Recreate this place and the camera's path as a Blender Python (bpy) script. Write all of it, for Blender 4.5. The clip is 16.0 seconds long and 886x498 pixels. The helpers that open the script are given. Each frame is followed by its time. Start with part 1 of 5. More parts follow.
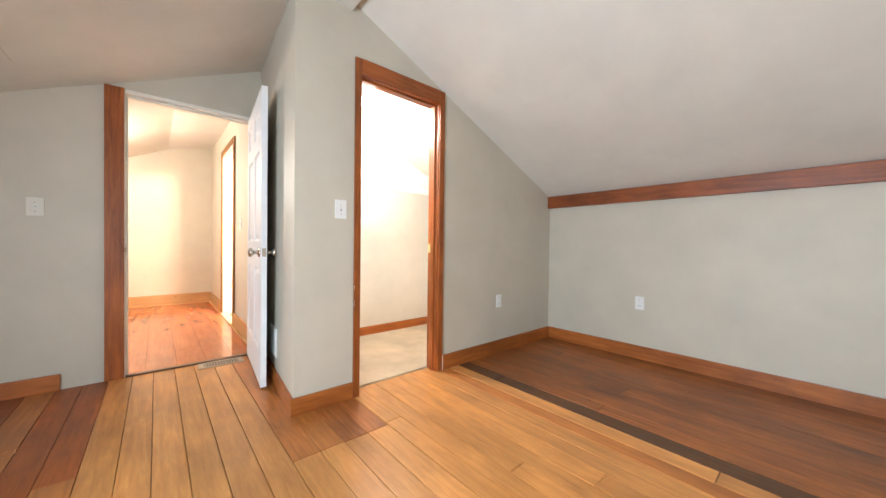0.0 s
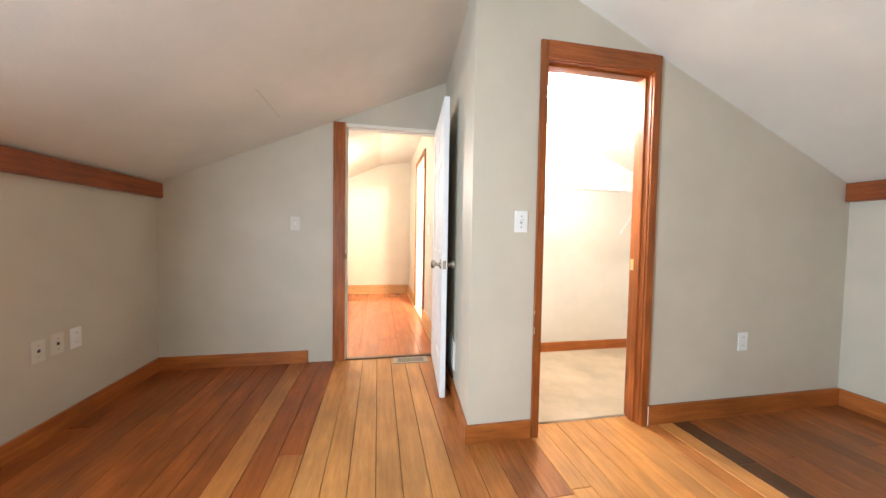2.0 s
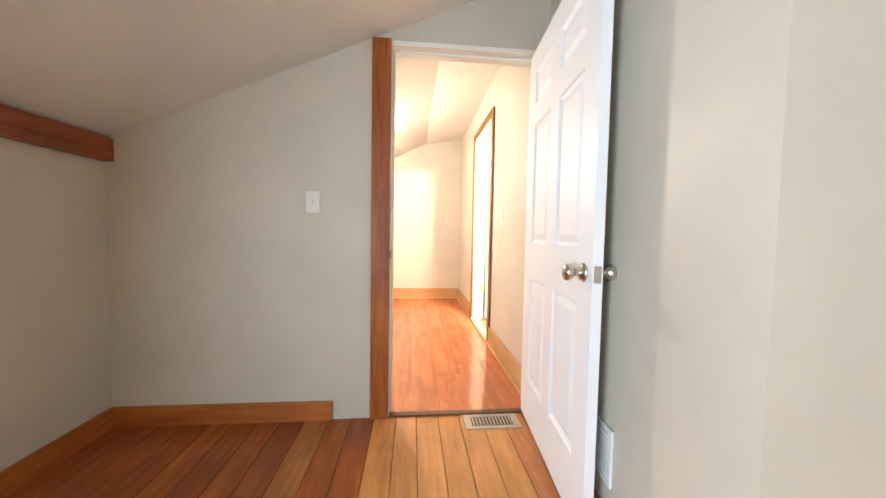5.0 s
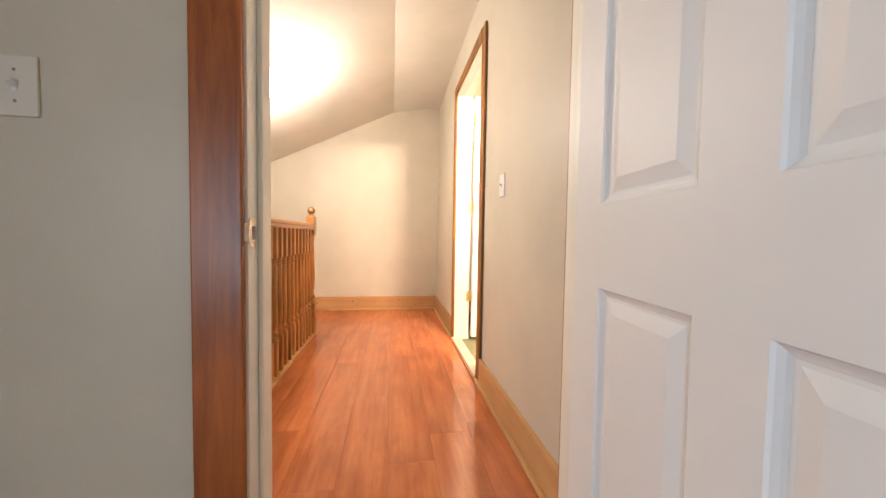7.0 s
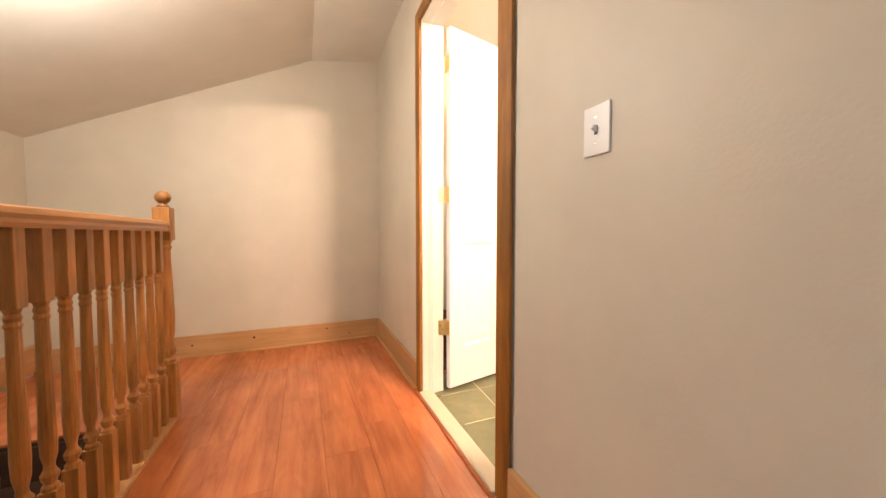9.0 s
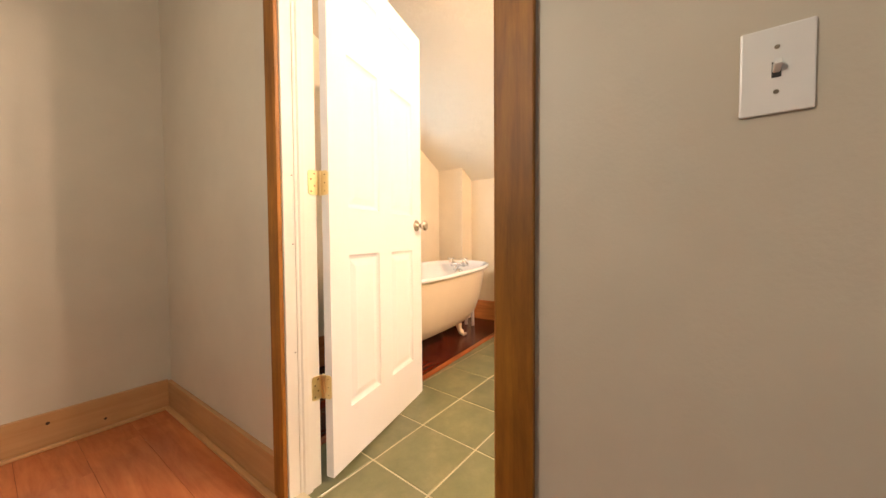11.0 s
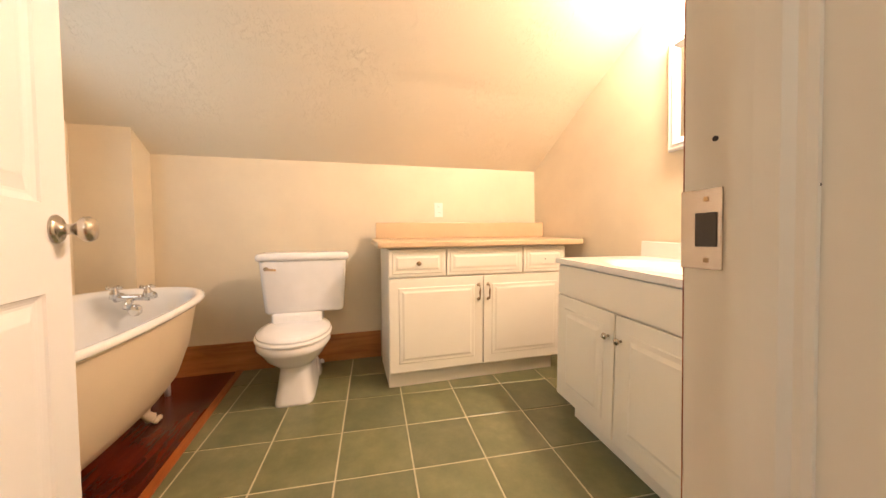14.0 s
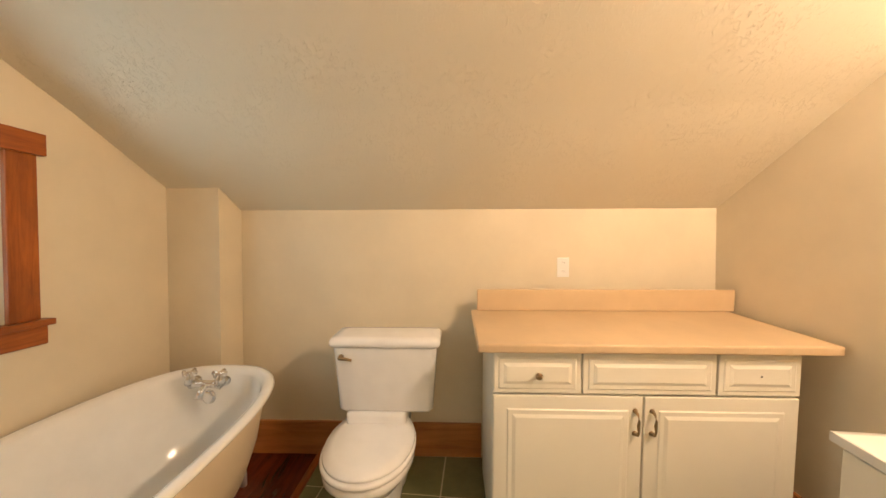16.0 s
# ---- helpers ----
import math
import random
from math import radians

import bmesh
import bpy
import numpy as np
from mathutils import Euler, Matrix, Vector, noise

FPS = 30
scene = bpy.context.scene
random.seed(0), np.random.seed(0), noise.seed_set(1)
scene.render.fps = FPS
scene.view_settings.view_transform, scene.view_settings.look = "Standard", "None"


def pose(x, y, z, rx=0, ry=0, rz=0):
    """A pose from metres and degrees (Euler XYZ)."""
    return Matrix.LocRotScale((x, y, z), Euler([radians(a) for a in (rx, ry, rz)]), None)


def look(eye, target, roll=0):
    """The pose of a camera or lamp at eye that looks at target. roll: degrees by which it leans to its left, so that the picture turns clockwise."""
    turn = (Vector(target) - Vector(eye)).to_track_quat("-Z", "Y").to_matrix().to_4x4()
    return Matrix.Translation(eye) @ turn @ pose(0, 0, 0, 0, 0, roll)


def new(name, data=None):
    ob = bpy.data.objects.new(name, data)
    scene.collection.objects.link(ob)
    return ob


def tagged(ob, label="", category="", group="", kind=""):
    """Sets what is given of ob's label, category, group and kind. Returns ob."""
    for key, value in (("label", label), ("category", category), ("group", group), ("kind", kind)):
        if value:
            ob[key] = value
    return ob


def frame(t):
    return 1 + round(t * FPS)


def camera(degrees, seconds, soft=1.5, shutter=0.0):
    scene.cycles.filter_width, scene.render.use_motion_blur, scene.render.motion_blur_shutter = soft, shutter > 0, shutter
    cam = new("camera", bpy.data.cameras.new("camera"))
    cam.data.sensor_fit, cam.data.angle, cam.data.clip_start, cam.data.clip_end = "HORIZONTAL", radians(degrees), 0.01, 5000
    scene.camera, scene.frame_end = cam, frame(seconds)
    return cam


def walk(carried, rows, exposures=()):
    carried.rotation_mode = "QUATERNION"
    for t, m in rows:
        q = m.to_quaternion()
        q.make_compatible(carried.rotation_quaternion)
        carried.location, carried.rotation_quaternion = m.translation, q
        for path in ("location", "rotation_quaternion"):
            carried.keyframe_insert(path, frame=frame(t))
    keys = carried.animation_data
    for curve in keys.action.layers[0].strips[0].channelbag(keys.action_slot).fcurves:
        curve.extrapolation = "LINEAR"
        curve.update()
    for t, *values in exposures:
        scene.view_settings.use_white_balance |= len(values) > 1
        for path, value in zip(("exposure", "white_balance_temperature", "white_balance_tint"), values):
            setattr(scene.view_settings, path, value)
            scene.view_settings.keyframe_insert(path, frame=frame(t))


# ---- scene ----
cam = camera(106.3, 16.0)
PATH = [
    (0, (-0.598, -1.994, 0.993), (0.711, -0.481, 0.968), 0.7),
    (0.5, (-0.535, -1.972, 1.045), (0.448, -0.231, 0.998), 1.0),
    (1, (-0.502, -1.904, 1.103), (0.212, -0.037, 1.041), 1.0),
    (1.5, (-0.484, -1.811, 1.145), (0.035, 0.119, 1.075), 1.0),
    (2, (-0.488, -1.702, 1.124), (-0.103, 0.259, 1.044), 1.0),
    (2.5, (-0.52, -1.583, 1.006), (-0.225, 0.393, 0.916), 0.9),
    (3, (-0.563, -1.432, 0.869), (-0.316, 0.551, 0.776), 0.9),
    (3.5, (-0.627, -1.257, 0.83), (-0.404, 0.728, 0.732), 0.9),
    (4, (-0.672, -1.055, 0.886), (-0.469, 0.932, 0.783), 0.9),
    (4.5, (-0.684, -0.812, 1.004), (-0.487, 1.176, 0.898), 0.8),
    (4.7, (-0.673, -0.7, 1.054), (-0.49, 1.289, 0.951), 1.0),
    (7, (-0.456, 0.55, 0.927), (-0.154, 2.525, 0.848), 0.9),
    (7.5, (-0.44, 0.857, 0.838), (-0.076, 2.822, 0.763), 0.4),
    (8, (-0.457, 1.162, 0.834), (-0.009, 3.11, 0.749), 0.4),
    (8.5, (-0.505, 1.422, 0.887), (0.082, 3.332, 0.81), 0.5),
    (8.7, (-0.522, 1.511, 0.924), (0.133, 3.398, 0.844), 0.3),
    (10.8, (-0.554, 2.256, 0.987), (1.000, 3.513, 0.918), -0.5),
    (11, (-0.533, 2.332, 0.968), (1.098, 3.487, 0.903), -0.4),
    (11.5, (-0.473, 2.504, 0.936), (1.333, 3.360, 0.866), -0.4),
    (12, (-0.378, 2.655, 0.897), (1.553, 3.173, 0.848), -0.5),
    (12.5, (-0.270, 2.755, 0.886), (1.721, 2.930, 0.843), -0.4),
    (13, (-0.162, 2.830, 0.880), (1.832, 2.685, 0.836), -0.6),
    (13.5, (-0.078, 2.903, 0.906), (1.881, 2.505, 0.859), -0.7),
    (14, (0.002, 2.947, 1.007), (1.926, 2.404, 0.947), -0.8),
    (14.5, (0.115, 2.919, 1.171), (2.042, 2.389, 1.103), -0.9),
    (15, (0.278, 2.902, 1.326), (2.219, 2.426, 1.255), -0.6),
    (15.5, (0.478, 2.887, 1.428), (2.457, 2.609, 1.362), -0.3),
    (16, (0.643, 2.881, 1.404), (2.642, 2.951, 1.360), -0.1),
]
# seconds, stops, kelvin, tint
EXPOSURES = [(0, 0.76, 6350, 13), (2, 0.88, 6400, 13), (4.7, 0.96, 6300, 12), (7, 0.22, 6450, 13), (7.5, 0.24, 6450, 13), (8, 0.18, 6450, 14), (8.7, -0.06, 6450, 14), (10.8, -0.9, 6600, 10), (11.3, -0.9, 6600, 10), (12, -1.1, 6600, 11), (13.5, -1.25, 6750, 13),
             (14.0, -1.4, 6600, 10), (14.6, -1.76, 6750, 9), (15, -1.92, 6850, 9), (15.5, -2.05, 6950, 9), (16, -1.92, 6850, 3)]
walk(cam, [(t, look(eye, target, roll)) for t, eye, target, roll in PATH], EXPOSURES)

# ---- light ----
world = bpy.data.worlds.new("sky")
scene.world = world
world.use_nodes = True
wn = world.node_tree
sky = wn.nodes.new("ShaderNodeTexSky")
sky.sky_type = "NISHITA"
sky.sun_disc = False
sky.sun_elevation = radians(35)
sky.sun_rotation = radians(120)
wn.links.new(sky.outputs[0], wn.nodes["Background"].inputs[0])
wn.nodes["Background"].inputs[1].default_value = 0.12


def area_lamp(name, m, w, h, watts, colour):
    d = bpy.data.lights.new(name, "AREA")
    d.shape, d.size, d.size_y, d.energy, d.color = "RECTANGLE", w, h, watts, colour
    ob = new(name, d)
    ob.matrix_basis = m
    return ob


def point_lamp(name, at, watts, colour, radius):
    d = bpy.data.lights.new(name, "POINT")
    d.energy, d.color, d.shadow_soft_size = watts, colour, radius
    ob = new(name, d)
    ob.location = at
    return ob


WARM = (1.0, 0.76, 0.50)
DAY = (0.68, 0.86, 1.0)
# daylight through the low window in the bedroom's west knee wall and the bathroom window
area_lamp("window_daylight", look((-2.27, -1.9, 0.93), (0.6, -1.72, 0.98)), 1.0, 0.72, 76, DAY)
area_lamp("bath_window_daylight", look((1.46, 4.60, 1.42), (1.46, 3, 1.3)), 0.55, 0.55, 20, DAY)
point_lamp("hall_lamp_light", (-1.29, 3.1, 1.84), 68, (1.0, 0.905, 0.775), 0.09)
point_lamp("closet_bulb_light", (0.75, 0.62, 2.13), 52, (1.0, 0.97, 0.95), 0.04)
for bx in (0.72, 0.93, 1.14):
    point_lamp("vanity_bulb_light", (bx, 1.46, 2.30), 300, (1.0, 0.715, 0.535), 0.045)

# ---- materials ----


def shader(name, rough=0.5, metal=0.0, spec=0.5):
    m = bpy.data.materials.new(name)
    m.use_nodes = True
    b = m.node_tree.nodes["Principled BSDF"]
    b.inputs["Roughness"].default_value = rough
    b.inputs["Metallic"].default_value = metal
    b.inputs["Specular IOR Level"].default_value = spec
    return m, m.node_tree, b


def node(nt, kind, **values):
    n = nt.nodes.new(kind)
    for k, v in values.items():
        n.inputs[k.replace("_", " ")].default_value = v
    return n


def ramp(nt, source, stops):
    r = nt.nodes.new("ShaderNodeValToRGB")
    while len(r.color_ramp.elements) < len(stops):
        r.color_ramp.elements.new(0.5)
    for e, (p, c) in zip(r.color_ramp.elements, stops):
        e.position, e.color = p, (*c, 1)
    nt.links.new(source, r.inputs[0])
    return r.outputs[0]


def coords(nt, scale=(1, 1, 1), turn=(0, 0, 0), shift=False):
    g = nt.nodes.new("ShaderNodeNewGeometry")
    mp = nt.nodes.new("ShaderNodeMapping")
    mp.inputs["Scale"].default_value = scale
    mp.inputs["Rotation"].default_value = turn
    nt.links.new(g.outputs["Position"], mp.inputs[0])
    if shift:
        oi = nt.nodes.new("ShaderNodeObjectInfo")
        ml = nt.nodes.new("ShaderNodeMath")
        ml.operation = "MULTIPLY"
        ml.inputs[1].default_value = 40
        nt.links.new(oi.outputs["Random"], ml.inputs[0])
        nt.links.new(ml.outputs[0], mp.inputs["Location"])
    return mp.outputs[0]


def bumped(nt, b, height, strength, distance):
    bp = nt.nodes.new("ShaderNodeBump")
    bp.inputs["Strength"].default_value = strength
    bp.inputs["Distance"].default_value = distance
    nt.links.new(height, bp.inputs["Height"])
    nt.links.new(bp.outputs[0], b.inputs["Normal"])


def paint(name, colour, rough=0.6, grain=140, bump=0.12, depth=0.001, vary=0.06, spec=0.4):
    m, nt, b = shader(name, rough, 0, spec)
    big = node(nt, "ShaderNodeTexNoise", Scale=2.2, Detail=5.0, Roughness=0.6)
    nt.links.new(coords(nt), big.inputs["Vector"])
    lo = tuple(c * (1 - vary) for c in colour)
    hi = tuple(min(1, c * (1 + vary)) for c in colour)
    nt.links.new(ramp(nt, big.outputs[0], [(0.3, lo), (0.7, hi)]), b.inputs["Base Color"])
    fine = node(nt, "ShaderNodeTexNoise", Scale=float(grain), Detail=3.0)
    nt.links.new(coords(nt), fine.inputs["Vector"])
    bumped(nt, b, fine.outputs[0], bump, depth)
    return m


def wood(name, light, dark, along="y", rough=0.4, grain=28.0, vary=0.35, knots=0.0, spec=0.45, spread=0.12, relief=0.1, stains=0.0):
    m, nt, b = shader(name, rough, 0, spec)
    s = {"x": (0.07, 1, 1), "y": (1, 0.07, 1), "z": (1, 1, 0.07)}[along]
    c = coords(nt, s, shift=True)
    n1 = node(nt, "ShaderNodeTexNoise", Scale=grain, Detail=6.0, Roughness=0.65, Distortion=0.6)
    nt.links.new(c, n1.inputs["Vector"])
    mid = tuple((p + q) / 2 for p, q in zip(light, dark))
    col = ramp(nt, n1.outputs[0], [(0.3, dark), (0.5, mid), (0.72, light)])
    n2 = node(nt, "ShaderNodeTexNoise", Scale=3.0, Detail=3.0)
    nt.links.new(coords(nt, (1, 1, 1), shift=True), n2.inputs["Vector"])
    tone = ramp(nt, n2.outputs[0], [(0.3, (1 - vary,) * 3), (0.7, (1.0,) * 3)])
    mx = nt.nodes.new("ShaderNodeMix")
    mx.data_type, mx.blend_type = "RGBA", "MULTIPLY"
    mx.inputs[0].default_value = 1.0
    nt.links.new(col, mx.inputs[6])
    nt.links.new(tone, mx.inputs[7])
    out = mx.outputs[2]
    oi = nt.nodes.new("ShaderNodeObjectInfo")
    per = ramp(nt, oi.outputs["Random"], [(0.0, (1 - spread,) * 3), (0.5, (1.0,) * 3), (1.0, (1 + spread, 1 + spread, 1 + 0.8 * spread))])
    m2 = nt.nodes.new("ShaderNodeMix")
    m2.data_type, m2.blend_type = "RGBA", "MULTIPLY"
    m2.inputs[0].default_value = 1.0
    nt.links.new(out, m2.inputs[6])
    nt.links.new(per, m2.inputs[7])
    out = m2.outputs[2]
    if knots:
        v = node(nt, "ShaderNodeTexVoronoi", Scale=knots)
        nt.links.new(coords(nt, (1, 1, 1), shift=True), v.inputs["Vector"])
        k = ramp(nt, v.outputs["Distance"], [(0.0, (0.25, 0.16, 0.1)), (0.025, (0.5, 0.4, 0.32)), (0.045, (1, 1, 1))])
        m3 = nt.nodes.new("ShaderNodeMix")
        m3.data_type, m3.blend_type = "RGBA", "MULTIPLY"
        m3.inputs[0].default_value = 1.0
        nt.links.new(out, m3.inputs[6])
        nt.links.new(k, m3.inputs[7])
        out = m3.outputs[2]
    if stains:
        st = node(nt, "ShaderNodeTexNoise", Scale=9.0, Detail=8.0, Roughness=0.72, Distortion=0.8)
        nt.links.new(coords(nt, {"x": (0.22, 1, 1), "y": (1, 0.22, 1), "z": (1, 1, 0.22)}[along], shift=True), st.inputs["Vector"])
        dark_spots = ramp(nt, st.outputs[0], [(0.30, (1 - stains,) * 3), (0.46, (1 - 0.35 * stains,) * 3), (0.56, (1.0,) * 3), (0.74, (1 + 0.25 * stains,) * 3)])
        m4 = nt.nodes.new("ShaderNodeMix")
        m4.data_type, m4.blend_type = "RGBA", "MULTIPLY"
        m4.inputs[0].default_value = 1.0
        nt.links.new(out, m4.inputs[6])
        nt.links.new(dark_spots, m4.inputs[7])
        out = m4.outputs[2]
    nt.links.new(out, b.inputs["Base Color"])
    rr = nt.nodes.new("ShaderNodeMapRange")
    rr.inputs["To Min"].default_value = rough * 0.8
    rr.inputs["To Max"].default_value = min(1, rough * 1.35)
    nt.links.new(n2.outputs[0], rr.inputs[0])
    nt.links.new(rr.outputs[0], b.inputs["Roughness"])
    if relief:
        bumped(nt, b, n1.outputs[0], relief, 0.0015)
    return m


def plain(name, colour, rough=0.4, metal=0.0, spec=0.5):
    m, nt, b = shader(name, rough, metal, spec)
    n = node(nt, "ShaderNodeTexNoise", Scale=9.0, Detail=4.0)
    nt.links.new(coords(nt), n.inputs["Vector"])
    nt.links.new(ramp(nt, n.outputs[0], [(0.3, tuple(c * 0.94 for c in colour)), (0.7, colour)]), b.inputs["Base Color"])
    return m


def glowing(name, colour, strength):
    m, nt, b = shader(name, 0.4)
    b.inputs["Base Color"].default_value = (0.9, 0.88, 0.82, 1)
    b.inputs["Emission Color"].default_value = (*colour, 1)
    b.inputs["Emission Strength"].default_value = strength
    return m


def stomped(name, colour):
    m, nt, b = shader(name, 0.7, 0, 0.3)
    big = node(nt, "ShaderNodeTexNoise", Scale=1.7, Detail=4.0)
    nt.links.new(coords(nt), big.inputs["Vector"])
    nt.links.new(ramp(nt, big.outputs[0], [(0.3, tuple(c * 0.95 for c in colour)), (0.7, colour)]), b.inputs["Base Color"])
    g = nt.nodes.new("ShaderNodeNewGeometry")
    n = node(nt, "ShaderNodeTexNoise", Scale=40.0, Detail=4.0, Roughness=0.6, Distortion=1.6)
    nt.links.new(coords(nt, (0.75, 1.25, 1.0), (0, 0, 0.5)), n.inputs["Vector"])
    dashes = ramp(nt, n.outputs[0], [(0.545, (0, 0, 0)), (0.615, (1, 1, 1))])
    where = node(nt, "ShaderNodeTexNoise", Scale=3.4, Detail=3.0)
    nt.links.new(coords(nt), where.inputs["Vector"])
    mask = ramp(nt, where.outputs[0], [(0.44, (0.10, 0.10, 0.10)), (0.68, (0.6, 0.6, 0.6))])
    # one rougher patch where the trowel was lifted
    gap = nt.nodes.new("ShaderNodeVectorMath")
    gap.operation = "DISTANCE"
    gap.inputs[1].default_value = (1.64, 1.87, 2.13)
    nt.links.new(g.outputs["Position"], gap.inputs[0])
    patch = ramp(nt, gap.outputs["Value"], [(0.05, (1, 1, 1)), (0.17, (0, 0, 0))])
    total = nt.nodes.new("ShaderNodeMix")
    total.data_type, total.blend_type = "RGBA", "ADD"
    total.inputs[0].default_value = 1.0
    nt.links.new(mask, total.inputs[6])
    nt.links.new(patch, total.inputs[7])
    mx = nt.nodes.new("ShaderNodeMix")
    mx.data_type, mx.blend_type = "RGBA", "MULTIPLY"
    mx.inputs[0].default_value = 1.0
    nt.links.new(dashes, mx.inputs[6])
    nt.links.new(total.outputs[2], mx.inputs[7])
    fine = node(nt, "ShaderNodeTexNoise", Scale=95.0, Detail=4.0, Roughness=0.6)
    nt.links.new(coords(nt), fine.inputs["Vector"])
    both = nt.nodes.new("ShaderNodeMix")
    both.data_type, both.blend_type = "RGBA", "ADD"
    both.inputs[0].default_value = 0.2
    nt.links.new(mx.outputs[2], both.inputs[6])
    nt.links.new(fine.outputs[0], both.inputs[7])
    bumped(nt, b, both.outputs[2], 0.72, 0.007)
    return m


WALL = (0.565, 0.512, 0.415)
M_wall = paint("wall_paint_greige", WALL, 0.5, 130, 0.35, 0.0012)
M_bathwall = paint("bath_wall_paint_beige", (0.70, 0.61, 0.455), 0.5, 170, 0.15)
M_ceil = paint("ceiling_paint_offwhite", (0.70, 0.672, 0.605), 0.75, 60, 0.3, 0.002)
M_closet = paint("closet_paint_cream", (0.82, 0.78, 0.70), 0.6)
M_bathceil = stomped("bath_ceiling_textured", (0.82, 0.745, 0.60))
M_white = paint("white_door_paint", (0.80, 0.80, 0.80), 0.5, 90, 0.08, 0.0006, 0.02, 0.35)
M_cream = paint("cream_painted_wood", (0.78, 0.74, 0.64), 0.4, 90, 0.05, 0.0006, 0.03)
M_jamb = paint("jamb_paint_offwhite", (0.79, 0.77, 0.69), 0.45, 60, 0.2, 0.001, 0.05)
M_trim = wood("stained_fir_trim", (0.50, 0.140, 0.026), (0.26, 0.058, 0.011), "z", 0.36, 44, 0.35, stains=0.3)
M_trimy = wood("stained_fir_trim_y", (0.44, 0.112, 0.022), (0.22, 0.045, 0.010), "y", 0.36, 44, 0.35, stains=0.3)
M_trimx = wood("stained_fir_trim_x", (0.50, 0.140, 0.026), (0.26, 0.058, 0.011), "x", 0.36, 44, 0.35, stains=0.3)
M_base = wood("stained_baseboard_y", (0.60, 0.185, 0.036), (0.35, 0.088, 0.016), "y", 0.38, 34, 0.35, 2.2, stains=0.3)
M_basex = wood("stained_baseboard_x", (0.60, 0.185, 0.036), (0.35, 0.088, 0.016), "x", 0.38, 34, 0.35, 2.2, stains=0.3)
M_bathbase = wood("knotty_pine_orange_y", (0.56, 0.235, 0.075), (0.36, 0.125, 0.032), "y", 0.4, 24, 0.3, 4.5, stains=0.35)
M_bathbasex = wood("knotty_pine_orange_x", (0.56, 0.235, 0.075), (0.36, 0.125, 0.032), "x", 0.4, 24, 0.3, 4.5, stains=0.35)
M_darkcase = wood("dark_oak_casing", (0.42, 0.175, 0.020), (0.20, 0.070, 0.007), "z", 0.5, 36, 0.4, stains=0.35)
M_pine = wood("light_pine_base_y", (0.62, 0.36, 0.16), (0.48, 0.25, 0.095), "y", 0.45, 22, 0.2, 2.5)
M_pinex = wood("light_pine_base_x", (0.62, 0.36, 0.16), (0.48, 0.25, 0.095), "x", 0.45, 22, 0.2, 2.5)
M_oak = wood("oak_railing", (0.66, 0.31, 0.092), (0.38, 0.15, 0.038), "z", 0.35, 46, 0.3, spread=0.22, stains=0.3)
M_oaky = wood("oak_handrail", (0.56, 0.255, 0.078), (0.36, 0.145, 0.037), "y", 0.3, 40, 0.25)
M_fir = wood("fir_floor_light", (0.76, 0.355, 0.108), (0.54, 0.215, 0.056), "y", 0.30, 46, 0.26, 1.6, spread=0.11, stains=0.24)
M_firred = wood("fir_floor_red", (0.54, 0.145, 0.025), (0.31, 0.070, 0.011), "y", 0.36, 46, 0.36, 1.6, spread=0.13, stains=0.38)
M_firmid = wood("fir_floor_amber", (0.67, 0.255, 0.060), (0.44, 0.138, 0.029), "y", 0.33, 46, 0.32, 1.6, spread=0.12, stains=0.32)
M_firdark = wood("fir_floor_dark", (0.17, 0.072, 0.026), (0.085, 0.033, 0.012), "y", 0.45, 34, 0.3)
M_firgrey = wood("fir_floor_worn", (0.50, 0.168, 0.040), (0.28, 0.080, 0.019), "y", 0.36, 46, 0.4, 1.6, spread=0.18, stains=0.45)
M_lam = wood("cherry_laminate", (0.66, 0.222, 0.082), (0.46, 0.128, 0.046), "y", 0.14, 20, 0.2, spec=0.6, spread=0.05, relief=0, stains=0.26)
M_tubfloor = wood("tub_floor_dark_red", (0.22, 0.036, 0.015), (0.06, 0.010, 0.006), "x", 0.2, 20, 0.5, stains=0.6)
M_gap = plain("floor_gap_dark", (0.045, 0.02, 0.009), 0.8)
M_carpet = paint("closet_carpet_tan", (0.60, 0.475, 0.335), 0.95, 420, 1.0, 0.006, 0.2, 0.05)
M_plate = plain("white_plastic", (0.82, 0.81, 0.78), 0.3)
M_almond = plain("almond_plastic", (0.68, 0.64, 0.55), 0.4)
M_slot = plain("socket_dark", (0.05, 0.045, 0.04), 0.5)
M_chrome = plain("chrome", (0.82, 0.82, 0.83), 0.12, 1.0)
M_nickel = plain("satin_nickel", (0.58, 0.53, 0.46), 0.27, 1.0)
M_brass = plain("brass_hinge", (0.88, 0.74, 0.42), 0.3, 1.0)
M_bronze = plain("antique_brass", (0.36, 0.26, 0.15), 0.35, 1.0)
M_china = plain("white_vitreous_china", (0.86, 0.85, 0.84), 0.08, 0, 0.6)
M_enamel = plain("white_tub_enamel", (0.86, 0.85, 0.82), 0.1, 0, 0.6)
M_tubout = paint("tub_shell_cream_paint", (0.70, 0.58, 0.42), 0.45, 60, 0.1, 0.001, 0.05)
M_marble = plain("cultured_marble_cream", (0.83, 0.81, 0.755), 0.14, 0, 0.5)
M_lamin = paint("countertop_tan_laminate", (0.575, 0.425, 0.265), 0.33, 30, 0.02, 0.0004, 0.12)
M_thermo = paint("cream_thermofoil", (0.83, 0.79, 0.68), 0.3, 90, 0.03, 0.0004, 0.02)
M_sill = paint("threshold_worn_cream", (0.52, 0.46, 0.34), 0.6, 60, 0.2, 0.001, 0.12)
